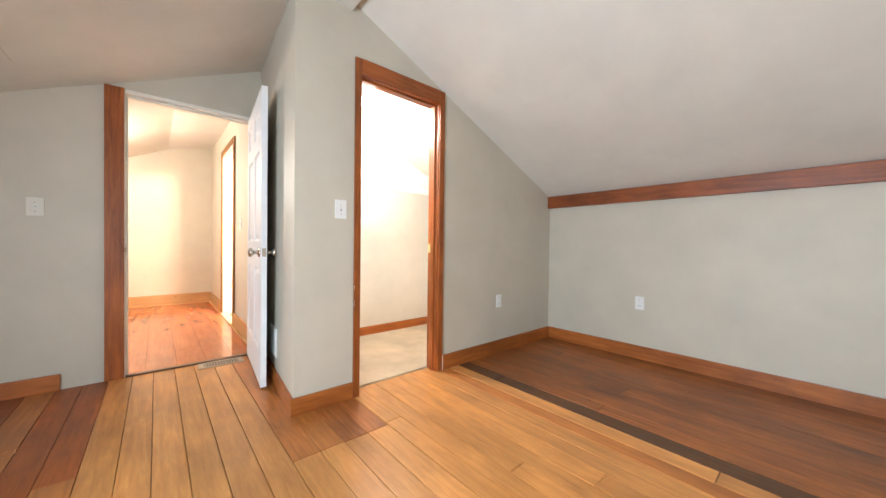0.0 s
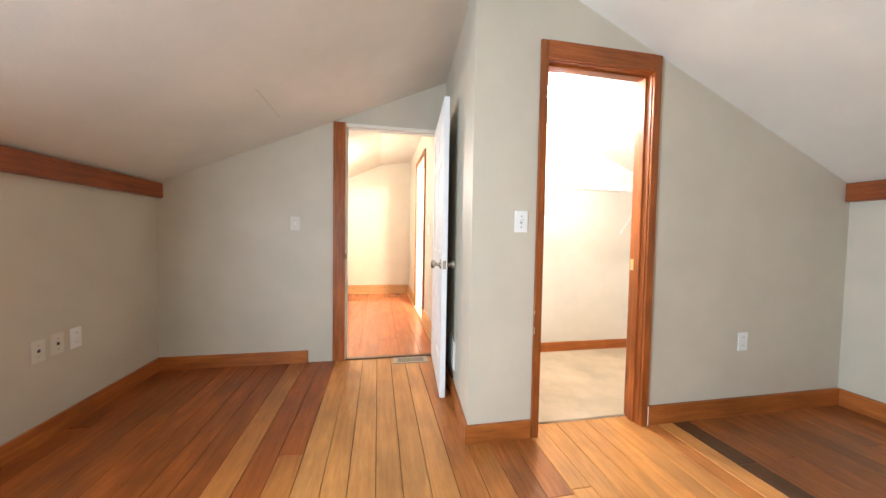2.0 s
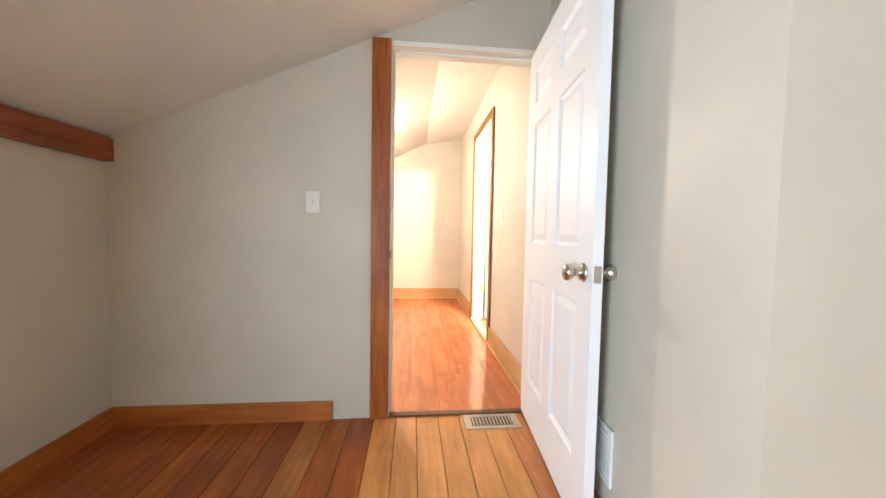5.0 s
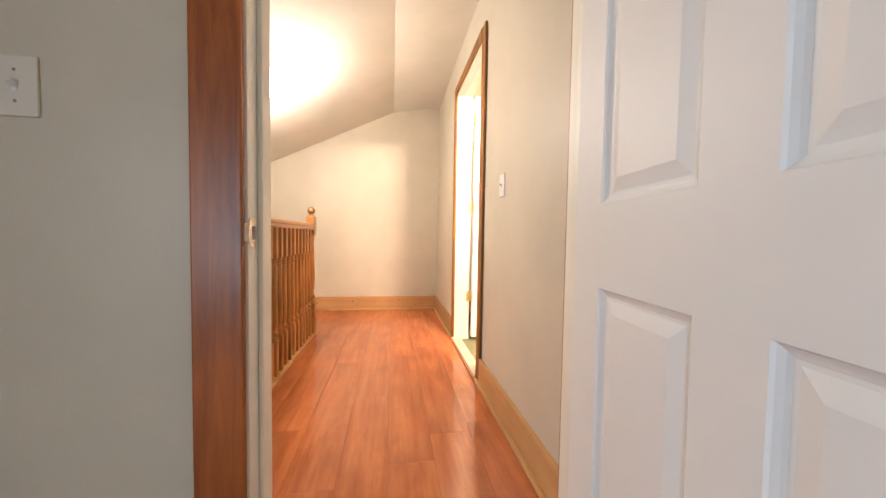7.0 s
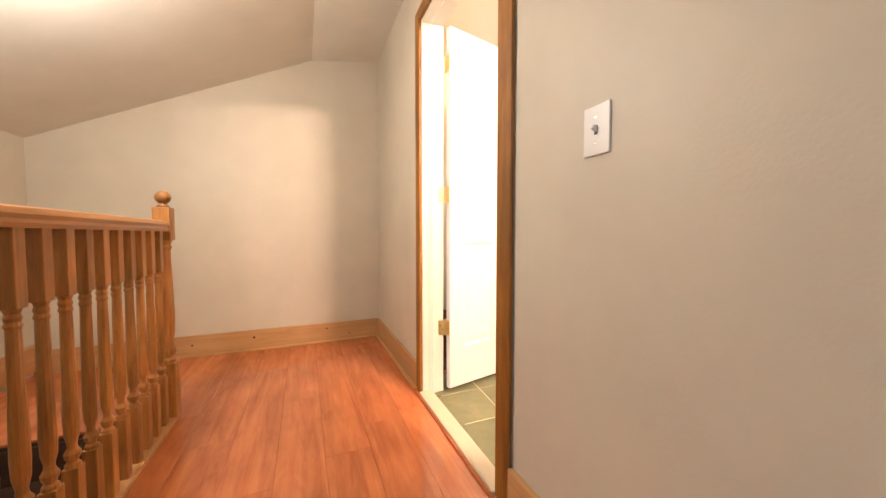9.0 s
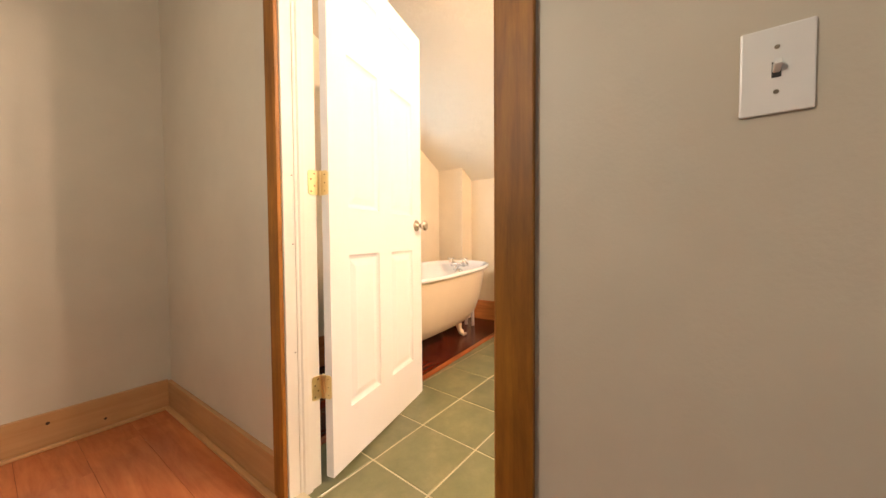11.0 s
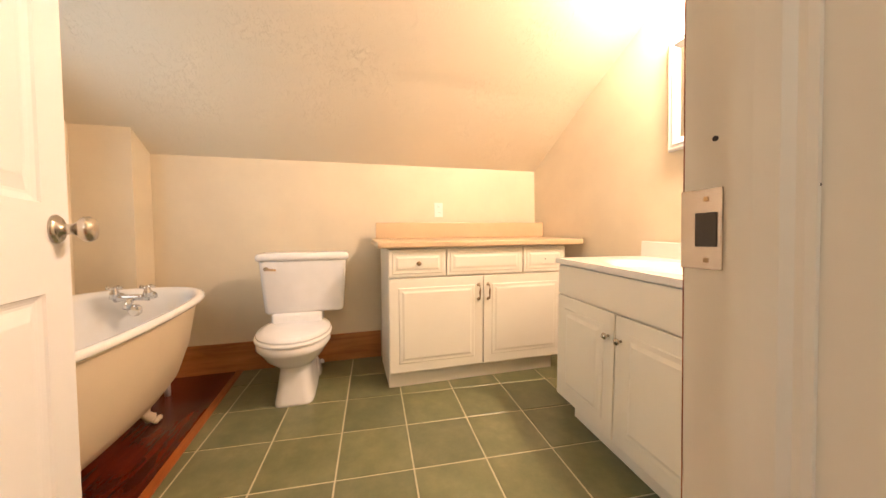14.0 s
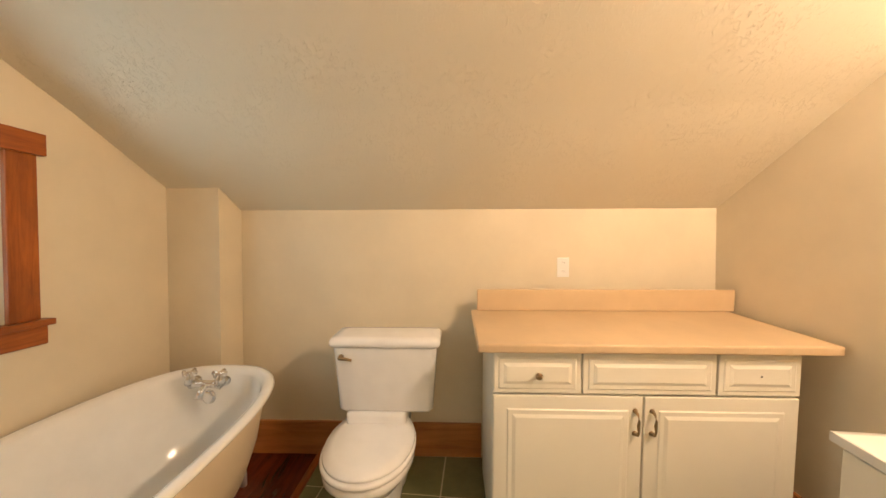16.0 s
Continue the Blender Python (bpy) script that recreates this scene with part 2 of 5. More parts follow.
M_grout = paint("pale_grout", (0.50, 0.45, 0.32), 0.9, 200, 0.4, 0.001, 0.12)
M_steel = plain("vent_steel_white", (0.72, 0.71, 0.68), 0.4)
M_reg = plain("floor_register_grey", (0.42, 0.38, 0.32), 0.4, 0.6)
M_black = plain("stairwell_shade_black", (0.012, 0.01, 0.009), 0.9)
M_stair = wood("dark_stair_tread", (0.075, 0.035, 0.018), (0.03, 0.014, 0.008), "x", 0.5, 20, 0.3)
M_bulb = glowing("lit_glass_globe", (1.0, 0.80, 0.55), 14)
M_dome = glowing("lit_glass_dome", (1.0, 0.90, 0.74), 14)


def tile_material():
    m, nt, b = shader("olive_ceramic_tile", 0.28, 0, 0.5)
    n = node(nt, "ShaderNodeTexNoise", Scale=7.0, Detail=6.0, Roughness=0.65)
    nt.links.new(coords(nt, (1, 1, 1), shift=True), n.inputs["Vector"])
    col = ramp(nt, n.outputs[0], [(0.3, (0.105, 0.115, 0.055)), (0.55, (0.15, 0.155, 0.078)), (0.75, (0.20, 0.195, 0.105))])
    oi = nt.nodes.new("ShaderNodeObjectInfo")
    per = ramp(nt, oi.outputs["Random"], [(0.0, (0.85,) * 3), (1.0, (1.12, 1.1, 1.05))])
    mx = nt.nodes.new("ShaderNodeMix")
    mx.data_type, mx.blend_type = "RGBA", "MULTIPLY"
    mx.inputs[0].default_value = 1.0
    nt.links.new(col, mx.inputs[6])
    nt.links.new(per, mx.inputs[7])
    nt.links.new(mx.outputs[2], b.inputs["Base Color"])
    bumped(nt, b, n.outputs[0], 0.12, 0.002)
    return m


M_tile = tile_material()


def mirror_material():
    m, nt, b = shader("mirror_glass", 0.02, 1.0)
    b.inputs["Base Color"].default_value = (0.86, 0.87, 0.85, 1)
    return m


def pane_material():
    m, nt, b = shader("window_glass", 0.02)
    b.inputs["Transmission Weight"].default_value = 1.0
    b.inputs["Base Color"].default_value = (0.95, 0.97, 0.97, 1)
    return m


M_mirror, M_pane = mirror_material(), pane_material()

# ---- mesh helpers ----


def part(name, bm, mat, parent=None, label="", smooth=False):
    bmesh.ops.recalc_face_normals(bm, faces=bm.faces)
    me = bpy.data.meshes.new(name)
    bm.to_mesh(me)
    bm.free()
    me.materials.append(mat)
    if smooth:
        me.polygons.foreach_set("use_smooth", [True] * len(me.polygons))
        me.update()
    ob = new(name, me)
    if parent:
        ob.parent = parent
    if label:
        ob["label"] = label
    return ob


def shared(name, me, parent, m):
    ob = new(name, me)
    ob.parent = parent
    ob.matrix_basis = m
    return ob


def thing(name, label, category, m=None, group="", kind=""):
    ob = new(name)
    ob.empty_display_size = 0.1
    if m is not None:
        ob.matrix_basis = m
    return tagged(ob, label, category, group, kind)


def box(x0, x1, y0, y1, z0, z1, bevel=0.0, bm=None, seg=2):
    out = bm or bmesh.new()
    b = bmesh.new() if bevel and bm else out
    vs = [b.verts.new((x, y, z)) for z in (z0, z1) for y in (y0, y1) for x in (x0, x1)]
    for f in ((0, 2, 3, 1), (4, 5, 7, 6), (0, 1, 5, 4), (2, 6, 7, 3), (0, 4, 6, 2), (1, 3, 7, 5)):
        b.faces.new([vs[i] for i in f])
    if bevel:
        bmesh.ops.bevel(b, geom=list(b.edges), offset=bevel, segments=seg, profile=0.6, affect="EDGES")
    if b is not out:
        merge(out, b)
    return out


def merge(into, other):
    me = bpy.data.meshes.new("joined")
    other.to_mesh(me)
    other.free()
    into.from_mesh(me)
    bpy.data.meshes.remove(me)


def prism(poly, lo, hi, axis="y", bm=None):
    """A flat outline pushed along one axis; poly holds the other two coordinates in order."""
    bm = bm or bmesh.new()
    put = {"y": lambda p, v: (p[0], v, p[1]), "x": lambda p, v: (v, p[0], p[1]), "z": lambda p, v: (p[0], p[1], v)}[axis]
    a = [bm.verts.new(put(p, lo)) for p in poly]
    b = [bm.verts.new(put(p, hi)) for p in poly]
    bm.faces.new(a)
    bm.faces.new(b[::-1])
    for i in range(len(poly)):
        j = (i + 1) % len(poly)
        bm.faces.new((a[i], a[j], b[j], b[i]))
    return bm


def loft(rings, cap=True, bm=None, closed=True):
    bm = bm or bmesh.new()
    rows = [[bm.verts.new(p) for p in r] for r in rings]
    for r0, r1 in zip(rows, rows[1:]):
        n = len(r0)
        for i in range(n if closed else n - 1):
            j = (i + 1) % n
            bm.faces.new((r0[i], r0[j], r1[j], r1[i]))
    if cap:
        bm.faces.new(rows[0])
        bm.faces.new(rows[-1])
    return bm


def oval(cx, cy, z, a, b, n=32, power=2.0):
    pts = []
    for i in range(n):
        t = 2 * math.pi * i / n
        c, s = math.cos(t), math.sin(t)
        pts.append((cx + a * math.copysign(abs(c) ** (2 / power), c), cy + b * math.copysign(abs(s) ** (2 / power), s), z))
    return pts


def lathe(profile, n=20, at=(0, 0, 0), bm=None):
    return loft([[(at[0] + r * math.cos(2 * math.pi * i / n), at[1] + r * math.sin(2 * math.pi * i / n), at[2] + z) for i in range(n)]
                 for r, z in profile], True, bm)


def tube(points, radius, n=10, bm=None):
    pts = [Vector(p) for p in points]
    rings = []
    for i, p in enumerate(pts):
        d = (pts[min(i + 1, len(pts) - 1)] - pts[max(i - 1, 0)]).normalized()
        u = d.orthogonal().normalized() if abs(d.z) > 0.95 else d.cross(Vector((0, 0, 1))).normalized()
        v = d.cross(u)
        r = radius[i] if isinstance(radius, (list, tuple)) else radius
        rings.append([tuple(p + r * (math.cos(2 * math.pi * k / n) * u + math.sin(2 * math.pi * k / n) * v)) for k in range(n)])
    return loft(rings, True, bm)


def moved(bm, m):
    bmesh.ops.transform(bm, matrix=m, verts=bm.verts)
    return bm


def raised(x0, x1, z0, z1, y0, y1, inset, bm=None):
    """A panel with sloping borders that rises from y0 to y1."""
    bm = bm or bmesh.new()
    a = [bm.verts.new((x, y0, z)) for x, z in ((x0, z0), (x1, z0), (x1, z1), (x0, z1))]
    i = inset
    b = [bm.verts.new((x, y1, z)) for x, z in ((x0 + i, z0 + i), (x1 - i, z0 + i), (x1 - i, z1 - i), (x0 + i, z1 - i))]
    bm.faces.new(a)
    bm.faces.new(b)
    for k in range(4):
        j = (k + 1) % 4
        bm.faces.new((a[k], a[j], b[j], b[k]))
    return bm


def structure(name, bm, mat, label, category):
    return tagged(part(name, bm, mat), label, category, kind="structure")


# ---- plan ----
XL, XR = -2.215, 2.67
Y_FAR, Y_HALL, Y_BACK, Y_END = 1.33, 1.46, -3.2, 4.74
X_HALL = 0.11
X_BATH = 0.235
Y_MIRROR, Y_WINDOW = 1.33, 4.51
RIDGE = 0.235


def z_left(x):
    return 1.51 + 0.436 * (x + 2.2)


def z_right(x):
    return 1.515 + 0.437 * (2.67 - x)


def z_hall(x):
    return 1.585 + 0.477 * (x + 2.23) if x < -0.45 else 2.434 + 0.17 * (x + 0.45)


BATH_PROFILE = [(2.67, 1.60), (2.02, 1.955), (1.39, 2.26), (0.9, 2.47), (0.235, 2.62)]
TILT = pose(0.4, 0, -0.001, 0, -2.29, 0) @ pose(-0.4, 0, 0)


T = 0.12

# ---- walls ----
bm = box(XL - T, XL, Y_BACK, -2.41, -0.15, 1.62)
box(XL - T, XL, -1.39, Y_FAR, -0.15, 1.62, bm=bm)
box(XL - T, XL, -2.41, -1.39, -0.15, 0.56, bm=bm)
box(XL - T, XL, -2.41, -1.39, 1.30, 1.62, bm=bm)
structure("wall_bedroom_west", bm, M_wall, "greige painted knee wall under the sloped ceiling", "wall")
structure("wall_bedroom_east", box(XR, XR + T, Y_BACK, 0.06, -0.15, 1.60), M_wall, "greige painted knee wall of the attic bedroom", "wall")
bm = prism([(XL - T, -0.15), (XR + T, -0.15), (XR + T, z_right(XR + T)), (RIDGE, z_left(RIDGE)), (XL - T, z_left(XL - T))], Y_BACK - T, Y_BACK)
structure("wall_bedroom_south", bm, M_wall, "plain greige painted gable wall", "wall")
HX0, HX1, HZ = -0.765, 0.05, 2.06
bm = prism([(XL - T, -0.15), (HX0 - 0.025, -0.15), (HX0 - 0.025, z_hall(HX0) + 0.06), (XL - T, z_hall(XL - T) + 0.06)], Y_FAR, Y_HALL)
prism([(HX0 - 0.025, HZ + 0.025), (X_HALL, HZ + 0.025), (X_HALL, z_hall(X_HALL) + 0.06), (-0.45, z_hall(-0.45) + 0.06), (HX0 - 0.025, z_hall(HX0) + 0.06)], Y_FAR, Y_HALL, bm=bm)
prism([(XL - T, -2.7), (-1.1, -2.7), (-1.1, -0.15), (XL - T, -0.15)], Y_FAR, Y_HALL, bm=bm)
structure("wall_bedroom_north", bm, M_wall, "greige painted partition with the hall doorway", "wall")
bm = prism([(0, 0), (X_HALL, Y_FAR), (X_HALL, Y_HALL), (X_HALL + 0.1, Y_HALL), (X_HALL + 0.1, Y_FAR), (0.1, 0.1), (0.1, 0)], -0.15, 2.6, "z")
structure("wall_closet_west", bm, M_wall, "greige painted closet side wall with a sharp outer corner", "wall")
CX0, CX1, CZ = 0.41, 1.065, 2.085
bm = prism([(0.1, -0.15), (CX0 - 0.02, -0.15), (CX0 - 0.02, z_right(CX0)), (0.235, z_right(0.235)), (0.1, z_left(0.1))], 0, 0.1)
prism([(CX1 + 0.02, -0.15), (XR, -0.15), (XR, z_right(XR)), (CX1 + 0.02, z_right(CX1 + 0.02))], 0, 0.1, bm=bm)
prism([(CX0 - 0.02, CZ + 0.02), (CX1 + 0.02, CZ + 0.02), (CX1 + 0.02, z_right(CX1 + 0.02)), (CX0 - 0.02, z_right(CX0 - 0.02))], 0, 0.1, bm=bm)
structure("wall_closet_front", bm, M_wall, "greige painted closet front wall with a doorway", "wall")
structure("wall_closet_back", prism([(0.21, -0.15), (XR, -0.15), (XR, z_right(XR)), (0.235, z_right(0.235)), (0.21, 2.55)], 1.25, 1.288), M_closet, "cream painted closet back wall", "wall")
structure("wall_closet_east", box(XR, XR + T, 0.06, 1.288, -0.15, 1.60), M_closet, "cream painted closet knee wall", "wall")
BX0, BX1, BZ = 2.642, 3.48, 2.17
for nm, xa, xb, mat, lab in (("wall_hall_east", X_HALL, 0.172, M_wall, "greige painted hall wall with the bathroom doorway"), ("wall_bath_west", 0.172, X_BATH, M_bathwall, "beige painted bathroom wall around the doorway")):
    top = 2.66
    y0 = Y_HALL if nm == "wall_hall_east" else 1.29
    y1 = Y_END if nm == "wall_hall_east" else Y_WINDOW
    bm = box(xa, xb, y0, BX0 - 0.022, -0.15, top)
    box(xa, xb, BX1 + 0.022, y1, -0.15, top, bm=bm)
    box(xa, xb, BX0 - 0.022, BX1 + 0.022, BZ + 0.022, top, bm=bm)
    structure(nm, bm, mat, lab, "wall")
structure("wall_stair_west", box(-2.23 - T, -2.23, Y_HALL, Y_END, -2.7, 1.62), M_wall, "pale painted knee wall beside the stairwell", "wall")
structure("wall_hall_north", prism([(-2.23 - T, -2.7), (X_BATH, -2.7), (X_BATH, z_hall(X_BATH) + 0.05), (-0.45, z_hall(-0.45) + 0.05), (-2.23 - T, z_hall(-2.35) + 0.05)], Y_END, Y_END + T), M_wall, "pale greige painted gable wall ending the hall", "wall")
structure("wall_bath_south", prism([(X_BATH, -0.15), (XR, -0.15), (XR, 1.62), (2.02, 1.98), (1.39, 2.28), (0.9, 2.49), (X_BATH, 2.64)], 1.289, Y_MIRROR), M_bathwall, "beige painted bathroom wall behind the mirror", "wall")
structure("wall_bath_east", box(XR, XR + T, 1.289, Y_WINDOW + T, -0.15, 1.64), M_bathwall, "beige painted bathroom knee wall", "wall")
VX0, VX1, VZ0, VZ1 = 1.14, 1.785, 1.105, 1.74
bm = prism([(X_BATH, -0.15), (VX0, -0.15), (VX0, 2.36), (0.9, 2.49), (X_BATH, 2.64)], Y_WINDOW, Y_WINDOW + T)
prism([(VX1, -0.15), (XR, -0.15), (XR, 1.62), (2.02, 1.98), (VX1, 2.07)], Y_WINDOW, Y_WINDOW + T, bm=bm)
prism([(VX0, -0.15), (VX1, -0.15), (VX1, VZ0), (VX0, VZ0)], Y_WINDOW, Y_WINDOW + T, bm=bm)
prism([(VX0, VZ1), (VX1, VZ1), (VX1, 2.07), (1.39, 2.28), (VX0, 2.36)], Y_WINDOW, Y_WINDOW + T, bm=bm)
structure("wall_bath_north", bm, M_bathwall, "beige painted bathroom gable wall with a small window", "wall")
structure("wall_pipe_chase", prism([(2.47, -0.1), (XR - 0.002, -0.1), (XR - 0.002, 1.61), (2.47, 1.72)], 4.207, Y_WINDOW), M_bathwall, "boxed-in beige pipe chase in the bathroom corner", "wall")

# ---- ceilings ----
structure("ceiling_bedroom_west", prism([(XL - 0.2, z_left(XL - 0.2)), (RIDGE, z_left(RIDGE)), (RIDGE, z_left(RIDGE) + 0.12), (XL - 0.2, z_left(XL - 0.2) + 0.12)], Y_BACK - T, Y_FAR), M_ceil, "off-white sloped attic ceiling", "ceiling")
structure("ceiling_bedroom_east", prism([(XR + 0.2, z_right(XR + 0.2)), (RIDGE, z_right(RIDGE)), (RIDGE, z_right(RIDGE) + 0.12), (XR + 0.2, z_right(XR + 0.2) + 0.12)], Y_BACK - T, 1.288), M_ceil, "off-white sloped attic ceiling", "ceiling")
structure("ridge_beam", box(RIDGE - 0.11, RIDGE + 0.11, Y_BACK, -0.001, 2.47, 2.60, 0.004), M_ceil, "off-white boxed ridge beam along the ceiling peak", "beam")
structure("ceiling_hall", prism([(-2.35, z_hall(-2.35)), (-0.45, z_hall(-0.45)), (X_HALL, z_hall(X_HALL)), (0.2, z_hall(X_HALL) + 0.12), (-0.45, z_hall(-0.45) + 0.12), (-2.35, z_hall(-2.35) + 0.12)], Y_HALL, Y_END), M_ceil, "off-white hall ceiling, sloped then nearly flat", "ceiling")
prof = BATH_PROFILE
structure("ceiling_bath", prism(prof + [(x, z + 0.12) for x, z in prof[::-1]], Y_MIRROR - 0.04, Y_WINDOW + T), M_bathceil, "beige sloped bathroom ceiling with rough stomped plaster texture", "ceiling")

# a hairline joint between two plasterboard sheets
structure("ceiling_seam", box(-1.1885, -1.1855, 0.42, 0.885, 1.9495, 1.9535), M_wall, "hairline plasterboard joint in the sloped ceiling", "ceiling")

# ---- trim ----
def base_y(x, y0, y1, side, h, mat, t=0.018, z=0.0, name="baseboard", label="reddish stained wood baseboard"):
    x0, x1 = (x, x + side * t) if side > 0 else (x + side * t, x)
    return structure(name, box(x0, x1, y0, y1, z - 0.02, z + h, 0.003), mat, label, "baseboard")


def base_x(y, x0, x1, side, h, mat, t=0.018, z=0.0, name="baseboard", label="reddish stained wood baseboard"):
    y0, y1 = (y, y + t) if side > 0 else (y - t, y)
    return structure(name, box(x0, x1, y0, y1, z - 0.02, z + h, 0.003), mat, label, "baseboard")


base_y(XL, Y_BACK, Y_FAR, 1, 0.105, M_base)
base_x(Y_FAR, XL + 0.018, -1.078, -1, 0.105, M_basex)
base_y(XR, Y_BACK, -0.018, -1, 0.115, M_base)
base_x(0, 1.117, XR, -1, 0.115, M_basex)
base_x(0, -0.016, 0.36, -1, 0.10, M_basex)
b = structure("baseboard", prism([(0, 0), (X_HALL, Y_FAR), (X_HALL - 0.018, Y_FAR), (-0.018, -0.016)], -0.02, 0.10, "z"), M_base, "reddish stained wood baseboard", "baseboard")
base_x(1.25, 0.22, XR, -1, 0.09, M_basex, z=0.01, label="stained wood baseboard in the closet")
base_y(XR, 0.1, 1.23, -1, 0.09, M_base, z=0.01, label="stained wood baseboard in the closet")
PINE = "pale knotty pine baseboard in the hall"
base_y(X_HALL, Y_HALL, 2.56, -1, 0.155, M_pine, 0.02, label=PINE)
base_y(X_HALL, 3.548, Y_END, -1, 0.155, M_pine, 0.02, label=PINE)
base_x(Y_END, -2.23, X_HALL - 0.02, -1, 0.165, M_pinex, 0.02, label=PINE)
base_y(-2.23, Y_HALL, Y_END - 0.02, 1, 0.16, M_pine, 0.02, z=0.05, label="pale pine skirt board above the stairs")
SHOE = "pale pine shoe moulding along the hall floor"
for yy0, yy1 in ((Y_HALL, 2.60), (3.53, Y_END - 0.02)):
    tagged(part("shoe_moulding", box(X_HALL - 0.042, X_HALL - 0.0205, yy0, yy1, 0, 0.016, 0.005), M_pine), SHOE, "moulding", kind="structure")
tagged(part("shoe_moulding", box(-1.2, X_HALL - 0.042, Y_END - 0.042, Y_END - 0.0205, 0, 0.016, 0.005), M_pinex), SHOE, "moulding", kind="structure")
BB = "orange knotty pine baseboard in the bathroom"
structure("baseboard", box(XR - 0.02, XR, 2.72, 4.22, 0.05, 0.29, 0.004), M_bathbase, BB, "baseboard")
structure("baseboard", box(2.45, 2.4685, 4.20, Y_WINDOW, 0.03, 0.27, 0.004), M_bathbase, BB, "baseboard")
structure("baseboard", box(X_BATH, 2.45, Y_WINDOW - 0.02, Y_WINDOW, -0.02, 0.24, 0.004), M_bathbasex, BB, "baseboard")
structure("baseboard", box(1.48, XR - 0.02, Y_MIRROR, Y_MIRROR + 0.018, 0.0, 0.26, 0.004), M_bathbasex, BB, "baseboard")
structure("trim_beam_west", box(XL, XL + 0.05, Y_BACK, Y_FAR - 0.002, 1.385, 1.50, 0.004), M_trimy, "dark reddish wood beam trim at the ceiling edge", "beam")
structure("trim_beam_closet", box(XR - 0.05, XR, 0.1, 1.25, 1.40, 1.525, 0.004), M_trimy, "reddish wood beam trim inside the closet", "beam")
structure("trim_beam_east", box(XR - 0.05, XR, Y_BACK, -0.002, 1.40, 1.525, 0.004), M_trimy, "dark reddish wood beam trim at the ceiling edge", "beam")


# ---- doorways ----
def doorway(name, label, parts_list):
    root = thing(name, label, "door frame", kind="structure")
    for nm, bm, mat, lab in parts_list:
        part(nm, bm, mat, root, lab)
    return root


def strike_outline(x, side, y0, y1, z, half):
    """A thin strike plate on a jamb face, with round corners and a lip bent round the jamb's edge at y0."""
    pts = [(y0, z - half * 0.62), (y0 + 0.008, z - half), (y1 - 0.006, z - half), (y1 - 0.002, z - half + 0.002), (y1, z - half + 0.006),
           (y1, z + half - 0.006), (y1 - 0.002, z + half - 0.002), (y1 - 0.006, z + half), (y0 + 0.008, z + half), (y0, z + half * 0.62)]
    bm = prism(pts, x, x + side * 0.002, "x")
    prism([(x, y0), (x + side * 0.002, y0), (x - side * 0.004, y0 - 0.010), (x - side * 0.006, y0 - 0.009)], z - half * 0.6, z + half * 0.6, "z", bm)
    return bm


doorway("doorway_hall", "painted jamb with one stained casing around the hall door", [
    ("jamb", box(HX0 - 0.025, HX0, Y_FAR - 0.004, Y_HALL + 0.004, 0, HZ + 0.02, 0.002), M_jamb, "off-white painted jamb"),
    ("jamb", box(HX1, HX1 + 0.025, Y_FAR - 0.004, Y_HALL + 0.004, 0, HZ + 0.02, 0.002), M_jamb, "off-white painted jamb"),
    ("head_jamb", box(HX0, HX1, Y_FAR - 0.004, Y_HALL + 0.004, HZ, HZ + 0.025, 0.002), M_jamb, ""),
    ("door_stop", box(HX0, HX0 + 0.012, Y_FAR + 0.045, Y_FAR + 0.085, 0, HZ, 0.004), M_jamb, ""),
    ("door_stop", box(HX1 - 0.012, HX1, Y_FAR + 0.045, Y_FAR + 0.085, 0, HZ, 0.004), M_jamb, ""),
    ("door_stop", box(HX0 + 0.012, HX1 - 0.012, Y_FAR + 0.045, Y_FAR + 0.085, HZ - 0.012, HZ, 0.004), M_jamb, ""),
    ("casing", box(-0.872, HX0 - 0.005, Y_FAR - 0.02, Y_FAR - 0.0045, 0, 2.088, 0.004), M_trim, "dark reddish stained casing board"),
    ("casing", box(HX1 + 0.008, X_HALL - 0.002, Y_HALL + 0.0045, Y_HALL + 0.024, 0, 2.2, 0.003), M_oak, "orange stained casing strip"),
    ("strike_plate", strike_outline(HX0, 1, Y_FAR - 0.003, Y_FAR + 0.034, 0.9275, 0.0325), M_nickel, "nickel strike plate with a curled lip"),
    ("strike_hole", box(HX0 + 0.002, HX0 + 0.003, Y_FAR + 0.013, Y_FAR + 0.027, 0.912, 0.942), M_slot, "dark latch hole"),
    ("strike_screw", box(HX0 + 0.002, HX0 + 0.0028, Y_FAR + 0.018, Y_FAR + 0.022, 0.902, 0.906, 0.0003), M_bronze, ""),
    ("strike_screw", box(HX0 + 0.002, HX0 + 0.0028, Y_FAR + 0.018, Y_FAR + 0.022, 0.949, 0.953, 0.0003), M_bronze, ""),
    ("threshold", box(HX0, HX1, Y_FAR - 0.012, Y_FAR + 0.03, 0, 0.012, 0.004), M_firdark, "dark worn wooden threshold"),
])
